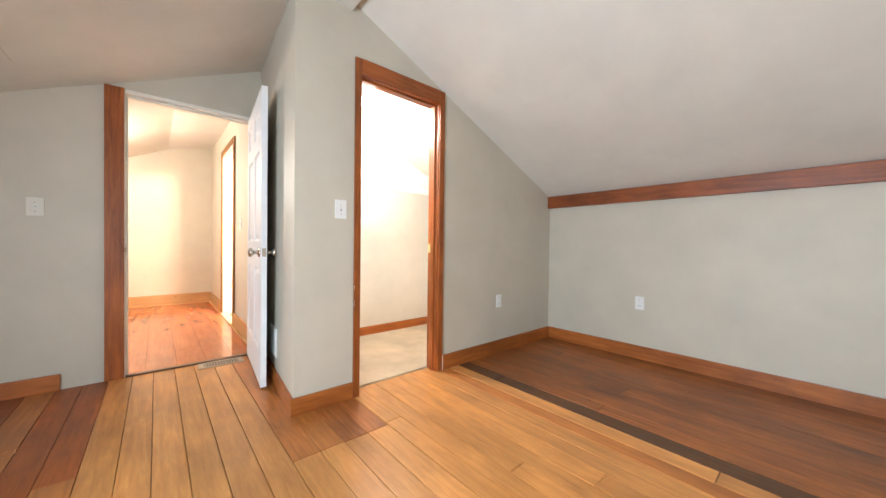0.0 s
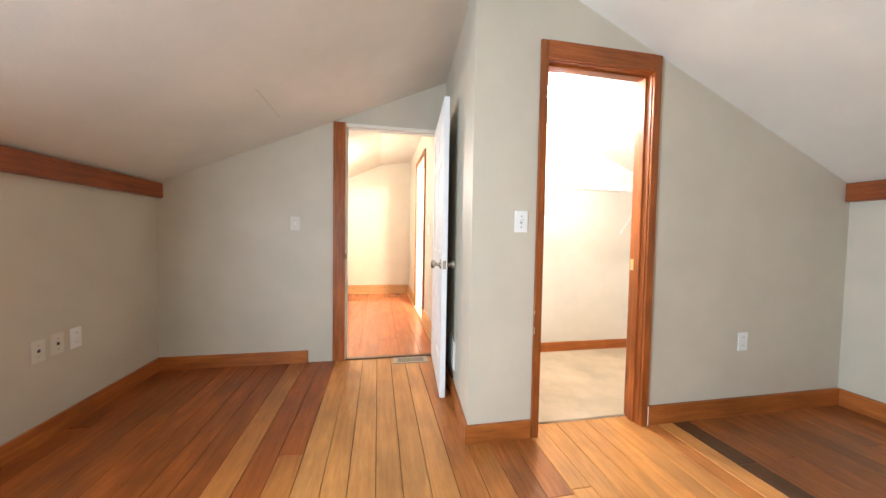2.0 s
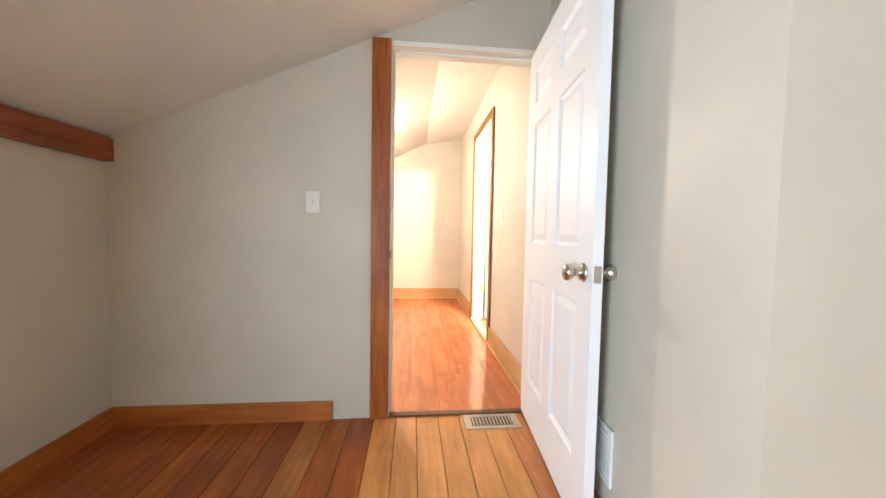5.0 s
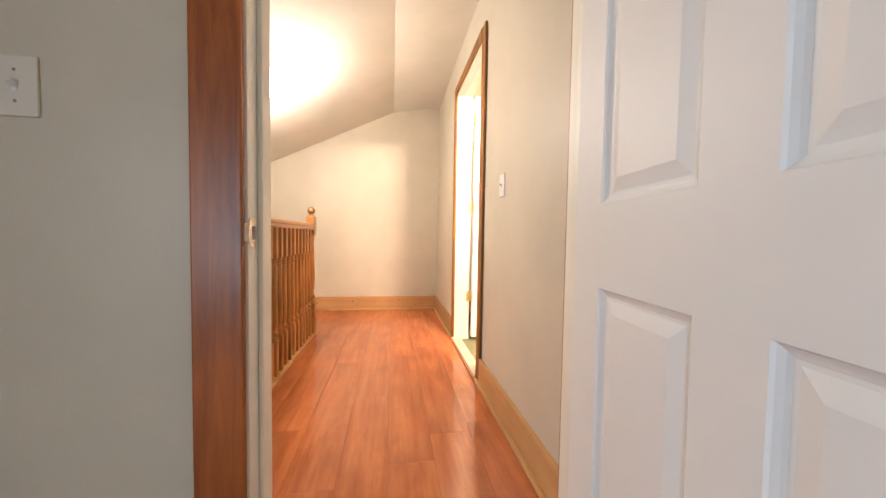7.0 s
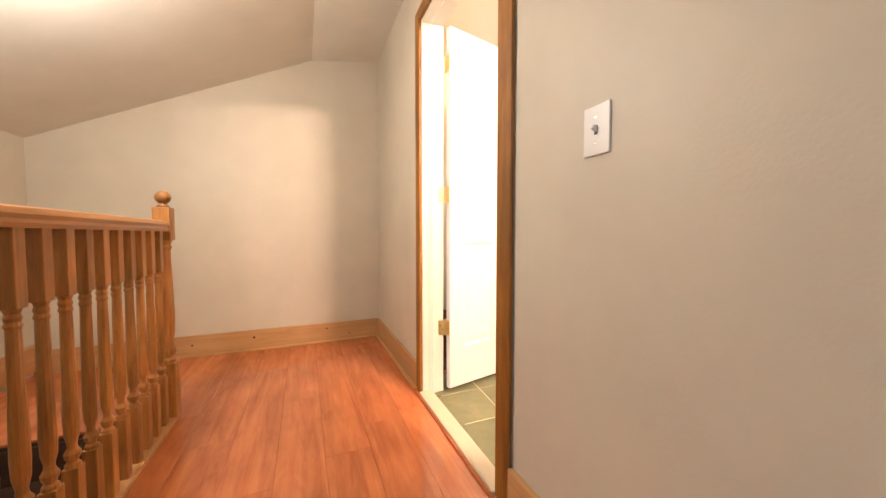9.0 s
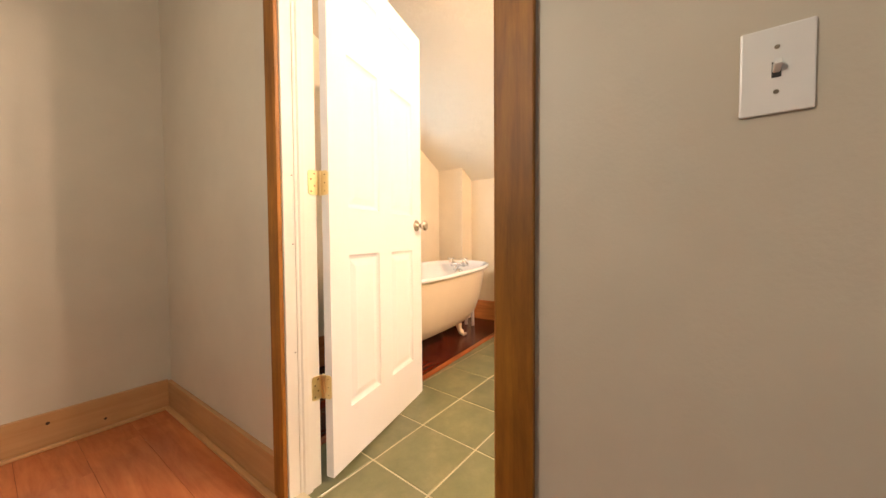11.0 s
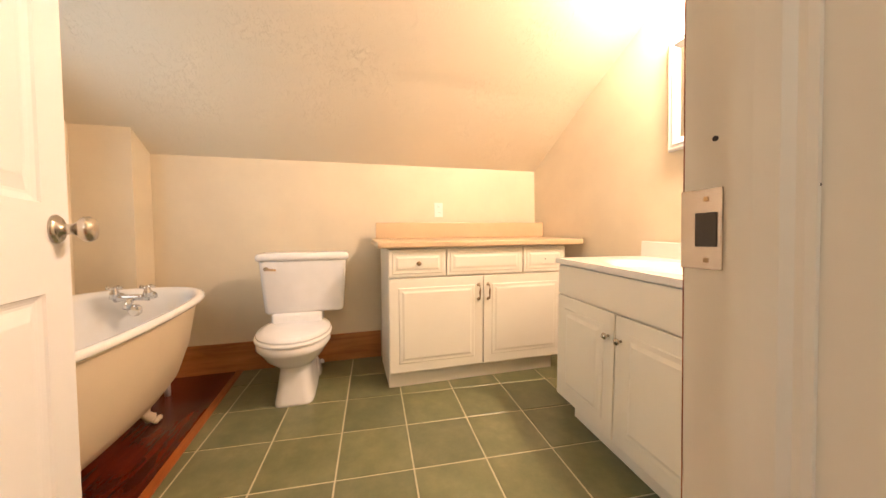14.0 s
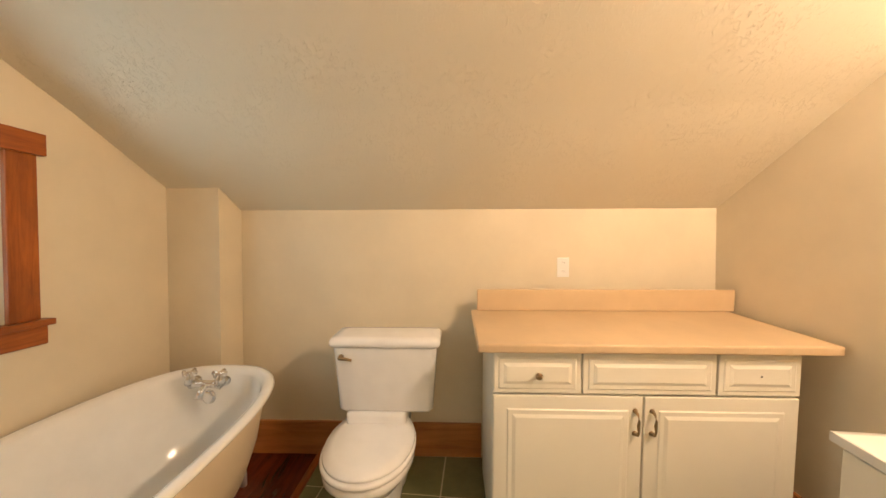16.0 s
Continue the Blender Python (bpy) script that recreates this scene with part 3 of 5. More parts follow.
doorway("doorway_closet", "reddish stained wood frame around the closet opening", [
    ("jamb", box(CX0 - 0.02, CX0, -0.004, 0.115, 0, CZ, 0.002), M_trim, ""),
    ("jamb", box(CX1, CX1 + 0.02, -0.004, 0.115, 0, CZ, 0.002), M_trim, ""),
    ("head_jamb", box(CX0 - 0.02, CX1 + 0.02, -0.004, 0.115, CZ, CZ + 0.02, 0.002), M_trimx, ""),
    ("door_stop", box(CX1 - 0.012, CX1, 0.03, 0.07, 0, CZ, 0.003), M_trim, ""),
    ("door_stop", box(CX0, CX0 + 0.012, 0.03, 0.07, 0, CZ, 0.003), M_trim, ""),
    ("door_stop", box(CX0 + 0.012, CX1 - 0.012, 0.03, 0.07, CZ - 0.012, CZ, 0.003), M_trimx, ""),
    ("casing", box(0.362, CX0 - 0.004, -0.02, -0.0045, 0, 2.185, 0.004), M_trim, ""),
    ("casing", box(CX1 + 0.004, 1.117, -0.02, -0.0045, 0, 2.185, 0.004), M_trim, ""),
    ("head_casing", box(CX0 - 0.004, CX1 + 0.004, -0.02, -0.0045, CZ + 0.004, 2.187, 0.004), M_trimx, ""),
    ("caulk_strip", box(1.1172, 1.123, -0.0195, -0.0005, 0.0, 0.118, 0.001), M_jamb, "white painted caulk strip"),
    ("paint_fleck", prism([(0.3622, 0.60), (0.3630, 0.585), (0.3648, 0.592), (0.3642, 0.612), (0.3652, 0.63), (0.3624, 0.626)], -0.0206, -0.02), M_jamb, "fleck of white wall paint"),
    ("paint_fleck", prism([(0.3622, 0.70), (0.3638, 0.697), (0.3645, 0.72), (0.3625, 0.726)], -0.0206, -0.02), M_jamb, "fleck of white wall paint"),
    ("strike_plate", box(CX1 - 0.002, CX1, 0.078, 0.108, 0.93, 1.0, 0.0005), M_brass, "brass strike plate"),
])
doorway("doorway_bath", "cream jamb with dark wood casing around the bathroom door", [
    ("jamb", box(X_HALL - 0.004, 0.243, BX0 - 0.022, BX0, -0.01, BZ, 0.002), M_jamb, "off-white painted jamb"),
    ("jamb", box(X_HALL - 0.004, X_BATH + 0.004, BX1, BX1 + 0.022, -0.01, BZ, 0.002), M_jamb, "off-white painted jamb"),
    ("head_jamb", box(X_HALL - 0.004, X_BATH + 0.004, BX0 - 0.022, BX1 + 0.022, BZ, BZ + 0.02, 0.002), M_jamb, ""),
    ("door_stop", prism([(0.148, BX0), (0.148, BX0 + 0.004), (0.153, BX0 + 0.006), (0.158, BX0 + 0.006), (0.164, BX0 + 0.0115), (0.180, BX0 + 0.013), (0.193, BX0 + 0.013), (0.193, BX0)], -0.005, BZ, "z"), M_jamb, ""),
    ("door_stop", prism([(0.148, BX1), (0.148, BX1 - 0.004), (0.153, BX1 - 0.006), (0.158, BX1 - 0.006), (0.164, BX1 - 0.0115), (0.180, BX1 - 0.013), (0.193, BX1 - 0.013), (0.193, BX1)], -0.005, BZ, "z"), M_jamb, ""),
    ("door_stop", box(0.155, 0.193, BX0 + 0.012, BX1 - 0.012, BZ - 0.012, BZ, 0.004), M_jamb, ""),
    ("casing", box(X_HALL - 0.018, X_HALL - 0.0045, 2.560, BX0 + 0.001, 0, 2.24, 0.004), M_darkcase, "dark stained oak casing"),
    ("casing", box(X_HALL - 0.022, X_HALL - 0.0045, BX1 + 0.006, 3.555, 0, 2.24, 0.005), M_darkcase, "dark stained oak casing"),
    ("head_casing", box(X_HALL - 0.022, X_HALL - 0.0045, BX0 - 0.006, BX1 + 0.006, BZ + 0.006, 2.242, 0.005), M_darkcase, ""),
    ("casing_edge", box(X_HALL - 0.0165, X_HALL - 0.0048, BX0 + 0.0012, BX0 + 0.0032, 0, BZ, 0.0005), M_oak, "pale unstained casing edge"),
    ("casing", box(X_BATH + 0.0045, X_BATH + 0.012, 2.51, BX0 - 0.035, 0, 2.24, 0.005), M_cream, ""),
    ("strike_plate", box(0.208, 0.2440, BX0, BX0 + 0.002, 0.977, 1.048, 0.0005), M_nickel, "nickel strike plate"),
    ("strike_screw", box(0.219, 0.223, BX0 + 0.002, BX0 + 0.0028, 0.983, 0.987, 0.0003), M_bronze, ""),
    ("strike_screw", box(0.219, 0.223, BX0 + 0.002, BX0 + 0.0028, 1.037, 1.041, 0.0003), M_bronze, ""),
    ("edge_strip", box(0.2432, 0.2448, BX0 - 0.022, BX0 - 0.001, 0, BZ, 0.001), M_trim, "thin stained wood edge"),
    ("strike_hole", box(0.212, 0.230, BX0 + 0.002, BX0 + 0.003, 0.997, 1.027), M_slot, "dark latch hole"),
    ("threshold", box(X_HALL - 0.03, 0.16, BX0, BX1, 0, 0.014, 0.005), M_sill, "pale worn wooden threshold"),
    ("threshold_edge", box(X_HALL - 0.046, X_HALL - 0.0305, BX0 - 0.07, BX1 + 0.06, 0, 0.010, 0.004), M_trimy, "thin reddish edging strip"),
])


def leaf(u0, u1, z, half, r=0.012):
    """Outline of a hinge leaf with two rounded corners on the side u1."""
    d = 1 if u1 > u0 else -1
    pts = [(u0, z - half)]
    for k in range(5):
        a = radians(-90 + 22.5 * k)
        pts.append((u1 - d * r + d * r * math.cos(a), z - half + r + r * math.sin(a)))
    for k in range(5):
        a = radians(22.5 * k)
        pts.append((u1 - d * r + d * r * math.cos(a), z + half - r + r * math.sin(a)))
    return pts + [(u0, z + half)]


def door_leaf(name, label, w, h, m, knob_z, hinge_mat, mirror=1, low=0.0, hinges=(0.3, 1.02, 1.85), knuckle=(0.05, 1.322), plate=None):
    """A six-panel door; the hinge edge is at local x = 0."""
    root = thing(name, label, "door", m, kind="structure")
    t = 0.0175
    st = 0.115
    mid = w / 2
    rows = [(0.235, 0.412 * h - low), (0.505 * h - low, 0.80 * h), (0.855 * h, h - 0.12)]
    bm = box(0, st, -t, t, 0, h)
    box(w - st, w, -t, t, 0, h, bm=bm)
    for z0, z1 in rows:
        box(mid - 0.055, mid + 0.055, -t, t, z0, z1, bm=bm)
    zs = [0] + [z for r in rows for z in r] + [h]
    for z0, z1 in zip(zs[0::2], zs[1::2]):
        box(st, w - st, -t, t, z0, z1, bm=bm)
    part("frame", bm, M_white, root)
    for xa, xb in ((st, mid - 0.055), (mid + 0.055, w - st)):
        for z0, z1 in rows:
            bm = box(xa, xb, -0.004, 0.004, z0, z1)
            for side in (-1, 1):
                rings = [[(xa + i, side * d, z0 + i), (xb - i, side * d, z0 + i), (xb - i, side * d, z1 - i), (xa + i, side * d, z1 - i)]
                         for i, d in ((0.0, t - 0.0003), (0.003, 0.0125), (0.010, 0.0080), (0.016, 0.0055), (0.022, 0.0055), (0.050, 0.0130))]
                loft(rings, False, bm)
                bm.faces.new([bm.verts.new(p) for p in rings[-1]])
            part("panel", bm, M_white, root)
    for s in (-1, 1):
        prof = [(0.0, 0.0), (0.033, 0.0), (0.034, 0.004), (0.028, 0.010), (0.013, 0.013), (0.012, 0.032), (0.019, 0.038), (0.029, 0.048), (0.030, 0.058), (0.025, 0.067), (0.012, 0.071), (0, 0.072)]
        bm = lathe([(max(r, 0.0005), z) for r, z in prof], 24)
        moved(bm, pose(w - 0.065, s * t, knob_z, -90 * s, 0, 0))
        part("door_knob", bm, M_nickel, root, "satin nickel round knob", True)
    part("latch_plate", box(w, w + 0.0015, -0.012, 0.012, knob_z - 0.028, knob_z + 0.028), M_nickel, root, "nickel latch plate")
    for hz in hinges:
        back = m.inverted()
        kx, ky = knuckle
        barrel = [(0.006, -0.048)]
        for k in range(5):
            barrel += [(0.0062, -0.046 + 0.0184 * k), (0.0076, -0.0448 + 0.0184 * k), (0.0076, -0.0292 + 0.0184 * k), (0.0062, -0.028 + 0.0184 * k)]
        bm = lathe(barrel + [(0.004, 0.049)], 12, (kx, ky, hz))
        if plate:
            prism(leaf(plate[1], plate[0], hz, 0.047), plate[2], plate[3], "y", bm)
        moved(bm, back)
        prism(leaf(t, -t + 0.002, hz - m.translation.z, 0.047), -0.003, -0.0004, "x", bm)
        hg = part("hinge", bm, hinge_mat, root, "brass butt hinge" if hinge_mat is M_brass else "")
        if plate:
            for dx, dz in ((0.012, -0.034), (0.026, -0.012), (0.012, 0.012), (0.026, 0.034)):
                dot = lathe([(0.004, 0.0), (0.003, 0.0008)], 8)
                moved(dot, back @ pose(plate[0] + dx, plate[2], hz + dz, 90))
                part("hinge_screw", dot, M_bronze, hg)
        for dz in (-0.032, 0.0, 0.032):
            part("hinge_screw", box(-0.0036, -0.003, -0.002, 0.002, hz - m.translation.z + dz - 0.002, hz - m.translation.z + dz + 0.002), M_bronze, hg)
    return root


ang = math.degrees(math.atan2(0.477 - 1.345, -0.045 - 0.032))
door_leaf("door_1", "white six-panel bedroom door standing open against the closet wall", 0.862, 2.03, pose(0.03, 1.345, 0.014, 0, 0, ang), 0.912, M_nickel, -1, 0.035)
ang = 13.0
door_leaf("door_2", "white six-panel bathroom door standing open inward", 0.80, 2.13, pose(0.257, 3.447, 0.022, 0, 0, ang), 1.02, M_brass, 1, 0.0, (0.385, 1.185, 1.95), (0.2515, 3.4725), (0.2045, 0.2455, 3.4768, 3.4798))

# ---- floors ----
structure("floor_base", box(XL, XR, Y_BACK, 1.25, -0.12, -0.02), M_gap, "dark subfloor below the bedroom boards", "floor")
floor = thing("floor", "wide old fir floorboards with worn orange varnish", "floor", kind="structure")
rng = random.Random(5)
plank_meshes = {}


def plank_mesh(name, w, length, mat, h=0.02, edge=0.0022):
    key = (round(w, 4), round(length, 3), mat.name)
    if key not in plank_meshes:
        b = box(0, w, 0, length, -h, 0, edge, seg=1)
        bmesh.ops.recalc_face_normals(b, faces=b.faces)
        me = bpy.data.meshes.new(name)
        b.to_mesh(me)
        b.free()
        me.materials.append(mat)
        plank_meshes[key] = me
    return plank_meshes[key]


edges = []
for xa, xb, count in ((XL, -0.848, 11), (-0.848, -0.125, 6), (-0.125, 0.373, 4), (0.373, 1.30, 9), (1.30, 1.42, 1), (1.42, XR, 10)):
    edges += [xa + (xb - xa) * k / count + (rng.uniform(-0.004, 0.004) if k else 0) for k in range(count)]
edges.append(XR)
for x, xe in zip(edges, edges[1:]):
    w = xe - x
    mid = x + w / 2
    cut = rng.choice((-2.3, -1.7, -1.1, -0.4, 0.06, 0.5))
    stops = [Y_BACK, cut, Y_FAR] if rng.random() < 0.7 else [Y_BACK, Y_FAR]
    if -0.08 < mid < 0.36:
        stops = [Y_BACK, -0.43 + rng.choice((0.0, 0.004, 0.02)), Y_FAR]
    elif -0.98 < mid < -0.85:
        stops = [Y_BACK, 0.05, Y_FAR]
    elif 0.78 < mid < 0.89:
        stops = [Y_BACK, -1.38, Y_FAR]
    if mid > 0.09:
        stops = sorted(set(min(s, 0.105) for s in stops))
    for y0, y1 in zip(stops, stops[1:]):
        if mid < -1.28:
            mat = M_firred
        elif -0.98 < mid < -0.85:
            mat = M_firred if y0 > 0 else M_firmid
        elif mid < -0.98:
            mat = M_firmid if rng.random() < 0.6 else M_firred
        elif -0.08 < mid < 0.36 and y0 > -0.5:
            mat = M_firmid if mid < 0.1 else M_firgrey
        elif mid < 1.28:
            mat = M_fir if rng.random() < 0.88 else M_firmid
        elif mid < 1.42:
            mat = M_firdark
        else:
            mat = M_firgrey
        if y1 - y0 > 0.06:
            shared("plank", plank_mesh("plank", w - 0.0022, y1 - y0 - 0.003, mat), floor, pose(x, y0, rng.uniform(-0.0012, 0.0006)))
structure("carpet", box(0.1, XR, 0.105, 1.25, -0.02, 0.012, 0.006), M_carpet, "tan cut-pile carpet in the closet", "carpet")

structure("hall_floor_base", box(-1.17, 0.2, Y_HALL - 0.1, Y_END, -0.2, -0.012), M_gap, "subfloor of the hall", "floor")
structure("landing_floor_base", box(-2.23, -1.17, 3.74, Y_END, -0.2, -0.012), M_gap, "subfloor of the stair landing", "floor")
lam = thing("hall_floor", "glossy cherry-red laminate flooring in the hall", "floor", kind="structure")
x = X_HALL
rng = random.Random(9)
while x > -2.22:
    w = 0.192
    y0 = Y_FAR + 0.032 if x > -1.1 else 3.74
    s = y0
    first = rng.uniform(0.4, 1.2)
    while s < Y_END - 0.01:
        e = min(s + (first if s == y0 else 1.22), Y_END)
        shared("plank", plank_mesh("laminate", w - 0.0008, e - s - 0.0008, M_lam, 0.012, 0.0005), lam, pose(x - w, s, 0))
        s = e
    x -= w

bath_floor = thing("bath_floor", "olive green ceramic floor tiles with pale grout, slightly sloping", "floor", TILT, kind="structure")
part("grout", box(X_HALL + 0.05, XR, Y_MIRROR, 3.70, -0.09, -0.003), M_grout, bath_floor, "pale sandy grout")
PITCH, SKEW = 0.3208, -3.94
GRID = pose(1.409, 3.3432, 0, 0, 0, SKEW)
GX0, GX1, GY0, GY1 = 0.16, XR - 0.022, Y_MIRROR, 3.692


def clipped(pts, axis, limit, keep):
    """A flat outline cut off at one straight border."""
    out = []
    for p, q in zip(pts, pts[1:] + pts[:1]):
        dp, dq = (p[axis] - limit) * keep, (q[axis] - limit) * keep
        if dp >= 0:
            out.append(p)
        if dp * dq < 0:
            k = dp / (dp - dq)
            out.append((p[0] + k * (q[0] - p[0]), p[1] + k * (q[1] - p[1])))
    return out


def tile_block(pts):
    """A tile with a small worn bevel round its top."""
    cx, cy = sum(p[0] for p in pts) / len(pts), sum(p[1] for p in pts) / len(pts)
    small = [(x + (cx - x) * 0.016, y + (cy - y) * 0.016) for x, y in pts]
    return loft([[(x, y, -0.008) for x, y in pts], [(x, y, -0.002) for x, y in pts], [(x, y, 0.0) for x, y in small]])


full_tile = None
HALF = PITCH - 0.007
rng = random.Random(21)
for i in range(-6, 6):
    for j in range(-8, 4):
        corner = GRID @ Vector((i * PITCH + 0.0035, j * PITCH + 0.0035, 0))
        quad = [(GRID @ Vector((i * PITCH + 0.0035 + u * HALF, j * PITCH + 0.0035 + v * HALF, 0)))[:2] for u, v in ((0, 0), (1, 0), (1, 1), (0, 1))]
        cut = quad
        for axis, limit, keep in ((0, GX0, 1), (0, GX1, -1), (1, GY0, 1), (1, GY1, -1)):
            cut = clipped(cut, axis, limit, keep) if cut else cut
        if len(cut) < 3 or max(p[0] for p in cut) - min(p[0] for p in cut) < 0.02 or max(p[1] for p in cut) - min(p[1] for p in cut) < 0.02:
            continue
        sink = rng.uniform(-0.0006, 0.0004)
        if cut == quad:
            if full_tile is None:
                first = part("tile", tile_block([(0, 0), (HALF, 0), (HALF, HALF), (0, HALF)]), M_tile, bath_floor)
                full_tile = first.data
                first.matrix_basis = pose(corner.x, corner.y, sink, 0, 0, SKEW)
            else:
                shared("tile", full_tile, bath_floor, pose(corner.x, corner.y, sink, 0, 0, SKEW))
        else:
            part("tile", tile_block(cut), M_tile, bath_floor)
tubf = thing("tub_floor", "dark red stained wooden floor under the bathtub", "floor", TILT, kind="structure")
for j in range(4):
    ob = part("plank", box(0, XR - 0.17, 0, 0.228, -0.06, -0.002, 0.002, seg=1), M_tubfloor, tubf)
    ob.matrix_basis = pose(0.17, 3.735 + j * 0.2215, -0.002 * (j % 2))
part("edge_strip", box(0.24, XR, 3.693, 3.734, -0.05, 0.007, 0.004), M_trimx, tubf, "reddish wood transition strip")

# ---- stairs and railing ----
stairs = thing("staircase", "dark wooden stairs dropping from the hall landing", "stairs", kind="structure")
for i in range(9):
    yb = 3.74 - 0.24 * i
    zt = -0.19 * (i + 1)
    part("tread", box(-2.225, -1.215, yb - 0.265, yb, zt - 0.03, zt, 0.006), M_stair, stairs)
    part("riser", box(-2.225, -1.215, yb - 0.012, yb + 0.006, zt, zt + 0.16), M_stair, stairs)
structure("stair_side", box(-1.213, -1.172, Y_HALL, 3.735, -2.7, -0.013), M_wall, "painted stairwell side under the hall floor", "wall")
# stairwell darkness put into the colour of a near-black sheet
structure("stair_bottom", box(-2.23, -1.2, Y_HALL, Y_END, -2.75, -2.70), M_black, "near-black sheet painting the unlit depth of the stairwell", "floor")
hr = thing("wall_handrail", "slanted oak handrail fixed to the stairwell wall", "handrail")
part("rail", tube([(-2.15, 4.0, 0.93), (-2.15, 3.4, 0.60), (-2.15, 2.0, -0.51), (-2.15, 1.6, -0.83)], 0.024, 12), M_oaky, hr, "", True)
for yy, zz in ((3.55, 0.68), (2.2, -0.35)):
    part("bracket", tube([(-2.228, yy, zz - 0.05), (-2.17, yy, zz - 0.05), (-2.15, yy, zz - 0.02)], 0.007, 8), M_bronze, hr, "", True)

rail = thing("stair_railing", "oak stair railing with turned balusters and ball newel", "railing", pose(-1.185, 0, 0))
prof = [(-0.030, 0.0), (0.030, 0.0), (0.032, 0.012), (0.026, 0.022), (0.031, 0.034), (0.024, 0.05), (0, 0.056), (-0.024, 0.05), (-0.031, 0.034), (-0.026, 0.022), (-0.032, 0.012)]
part("handrail", moved(prism(prof, Y_HALL, 3.69), pose(0, 0, 0.965)), M_oaky, rail)
part("shoe_rail", box(-0.035, 0.035, Y_HALL, 3.72, 0, 0.022, 0.004), M_pine, rail, "pale pine shoe rail")


def square(s, z):
    return [(s * c, s * d, z) for c, d in ((-1, -1), (0, -1), (1, -1), (1, 0), (1, 1), (0, 1), (-1, 1), (-1, 0))]


def round_ring(r, z, n=12):
    return [(r * math.cos(2 * math.pi * i / n), r * math.sin(2 * math.pi * i / n), z) for i in range(n)]


bm = box(-0.019, 0.019, -0.019, 0.019, 0.0, 0.235, 0.003)
box(-0.019, 0.019, -0.019, 0.019, 0.75, 0.95, 0.003, bm)
turn = [(0.0185, 0.232), (0.018, 0.245), (0.012, 0.252), (0.0175, 0.265), (0.0195, 0.278), (0.012, 0.292), (0.011, 0.305), (0.0165, 0.33), (0.0185, 0.38), (0.017, 0.46), (0.0155, 0.55), (0.0145, 0.64), (0.0135, 0.70), (0.0165, 0.708), (0.0135, 0.718), (0.0165, 0.728), (0.0135, 0.738), (0.018, 0.752)]
lathe(turn, 12, (0, 0, 0), bm)
bal = part("baluster", bm, M_oak, rail)
bal.matrix_basis = pose(0, 3.62, 0.02)
for i in range(1, 23):
    shared("baluster", bal.data, rail, pose(0, 3.62 - 0.0955 * i, 0.02))
bm = box(-0.036, 0.036, -0.036, 0.036, 0.0, 0.30, 0.004)
box(-0.036, 0.036, -0.036, 0.036, 0.92, 1.085, 0.006, bm)
turn = [(0.034, 0.298), (0.033, 0.315), (0.022, 0.325), (0.032, 0.345), (0.035, 0.36), (0.024, 0.38), (0.022, 0.40), (0.030, 0.45), (0.033, 0.52), (0.029, 0.66), (0.025, 0.80), (0.023, 0.87), (0.03, 0.885), (0.024, 0.90), (0.033, 0.922)]
lathe(turn, 18, (0, 0, 0), bm)
newel = part("newel_post", bm, M_oak, rail)
newel.matrix_basis = pose(0, 3.715, 0.0)
fin = lathe([(0.02, 1.083), (0.03, 1.09), (0.018, 1.10), (0.016, 1.106)] + [(0.0335 * math.sin(a), 1.135 - 0.0335 * math.cos(a)) for a in [0.5 + 0.265 * k for k in range(10)]] + [(0.001, 1.1685)], 20)
part("ball_finial", fin, M_oak, newel, "round oak ball finial", True)


# ---- electrical fittings ----
def on_wall(at, face):
    """A pose with local y pointing out of the wall."""
    return pose(*at, 0, 0, {"-y": 180, "+y": 0, "+x": -90, "-x": 90}[face])


def plate_base(root, w=0.072, h=0.117, mat=None):
    part("plate", box(-w / 2, w / 2, 0, 0.006, -h / 2, h / 2, 0.0025), mat or M_plate, root)
    for z in (0.03, -0.03):
        part("screw", moved(lathe([(0.003, 0), (0.003, 0.0012)], 8), pose(0, 0.006, z, -90)), M_nickel, root)


def switch(at, face, label, h=0.117, slot=M_slot, mat=None):
    root = thing("light_switch", label, "switch", on_wall(at, face))
    plate_base(root, 0.075, h, mat)
    part("slot", box(-0.0048, 0.0048, 0.006, 0.0065, -0.0105, 0.0105), slot, root, "toggle slot")
    part("toggle", moved(box(-0.004, 0.004, 0, 0.016, -0.005, 0.005, 0.0012), pose(0, 0.004, 0, 28)), M_plate, root)
    return root


def outlet(at, face, label, blank=False, mat=None):
    root = thing("wall_outlet", label, "outlet", on_wall(at, face))
    plate_base(root, mat=mat)
    if blank:
        part("jack", box(-0.008, 0.008, 0.006, 0.0075, -0.008, 0.008, 0.001), M_slot, root, "dark cable jack")
        return root
    for z in (0.0265, -0.0265):
        face_part = part("receptacle", moved(loft([oval(0, 0, 0, 0.0165, 0.0145, 20, 3), oval(0, 0, 0.002, 0.0165, 0.0145, 20, 3)]), pose(0, 0.006, z, -90)), M_plate, root)
        for xx in (-0.006, 0.006):
            part("socket_slot", box(xx - 0.001, xx + 0.001, 0.008, 0.0085, z - 0.001, z + 0.006), M_slot, face_part)
    return root


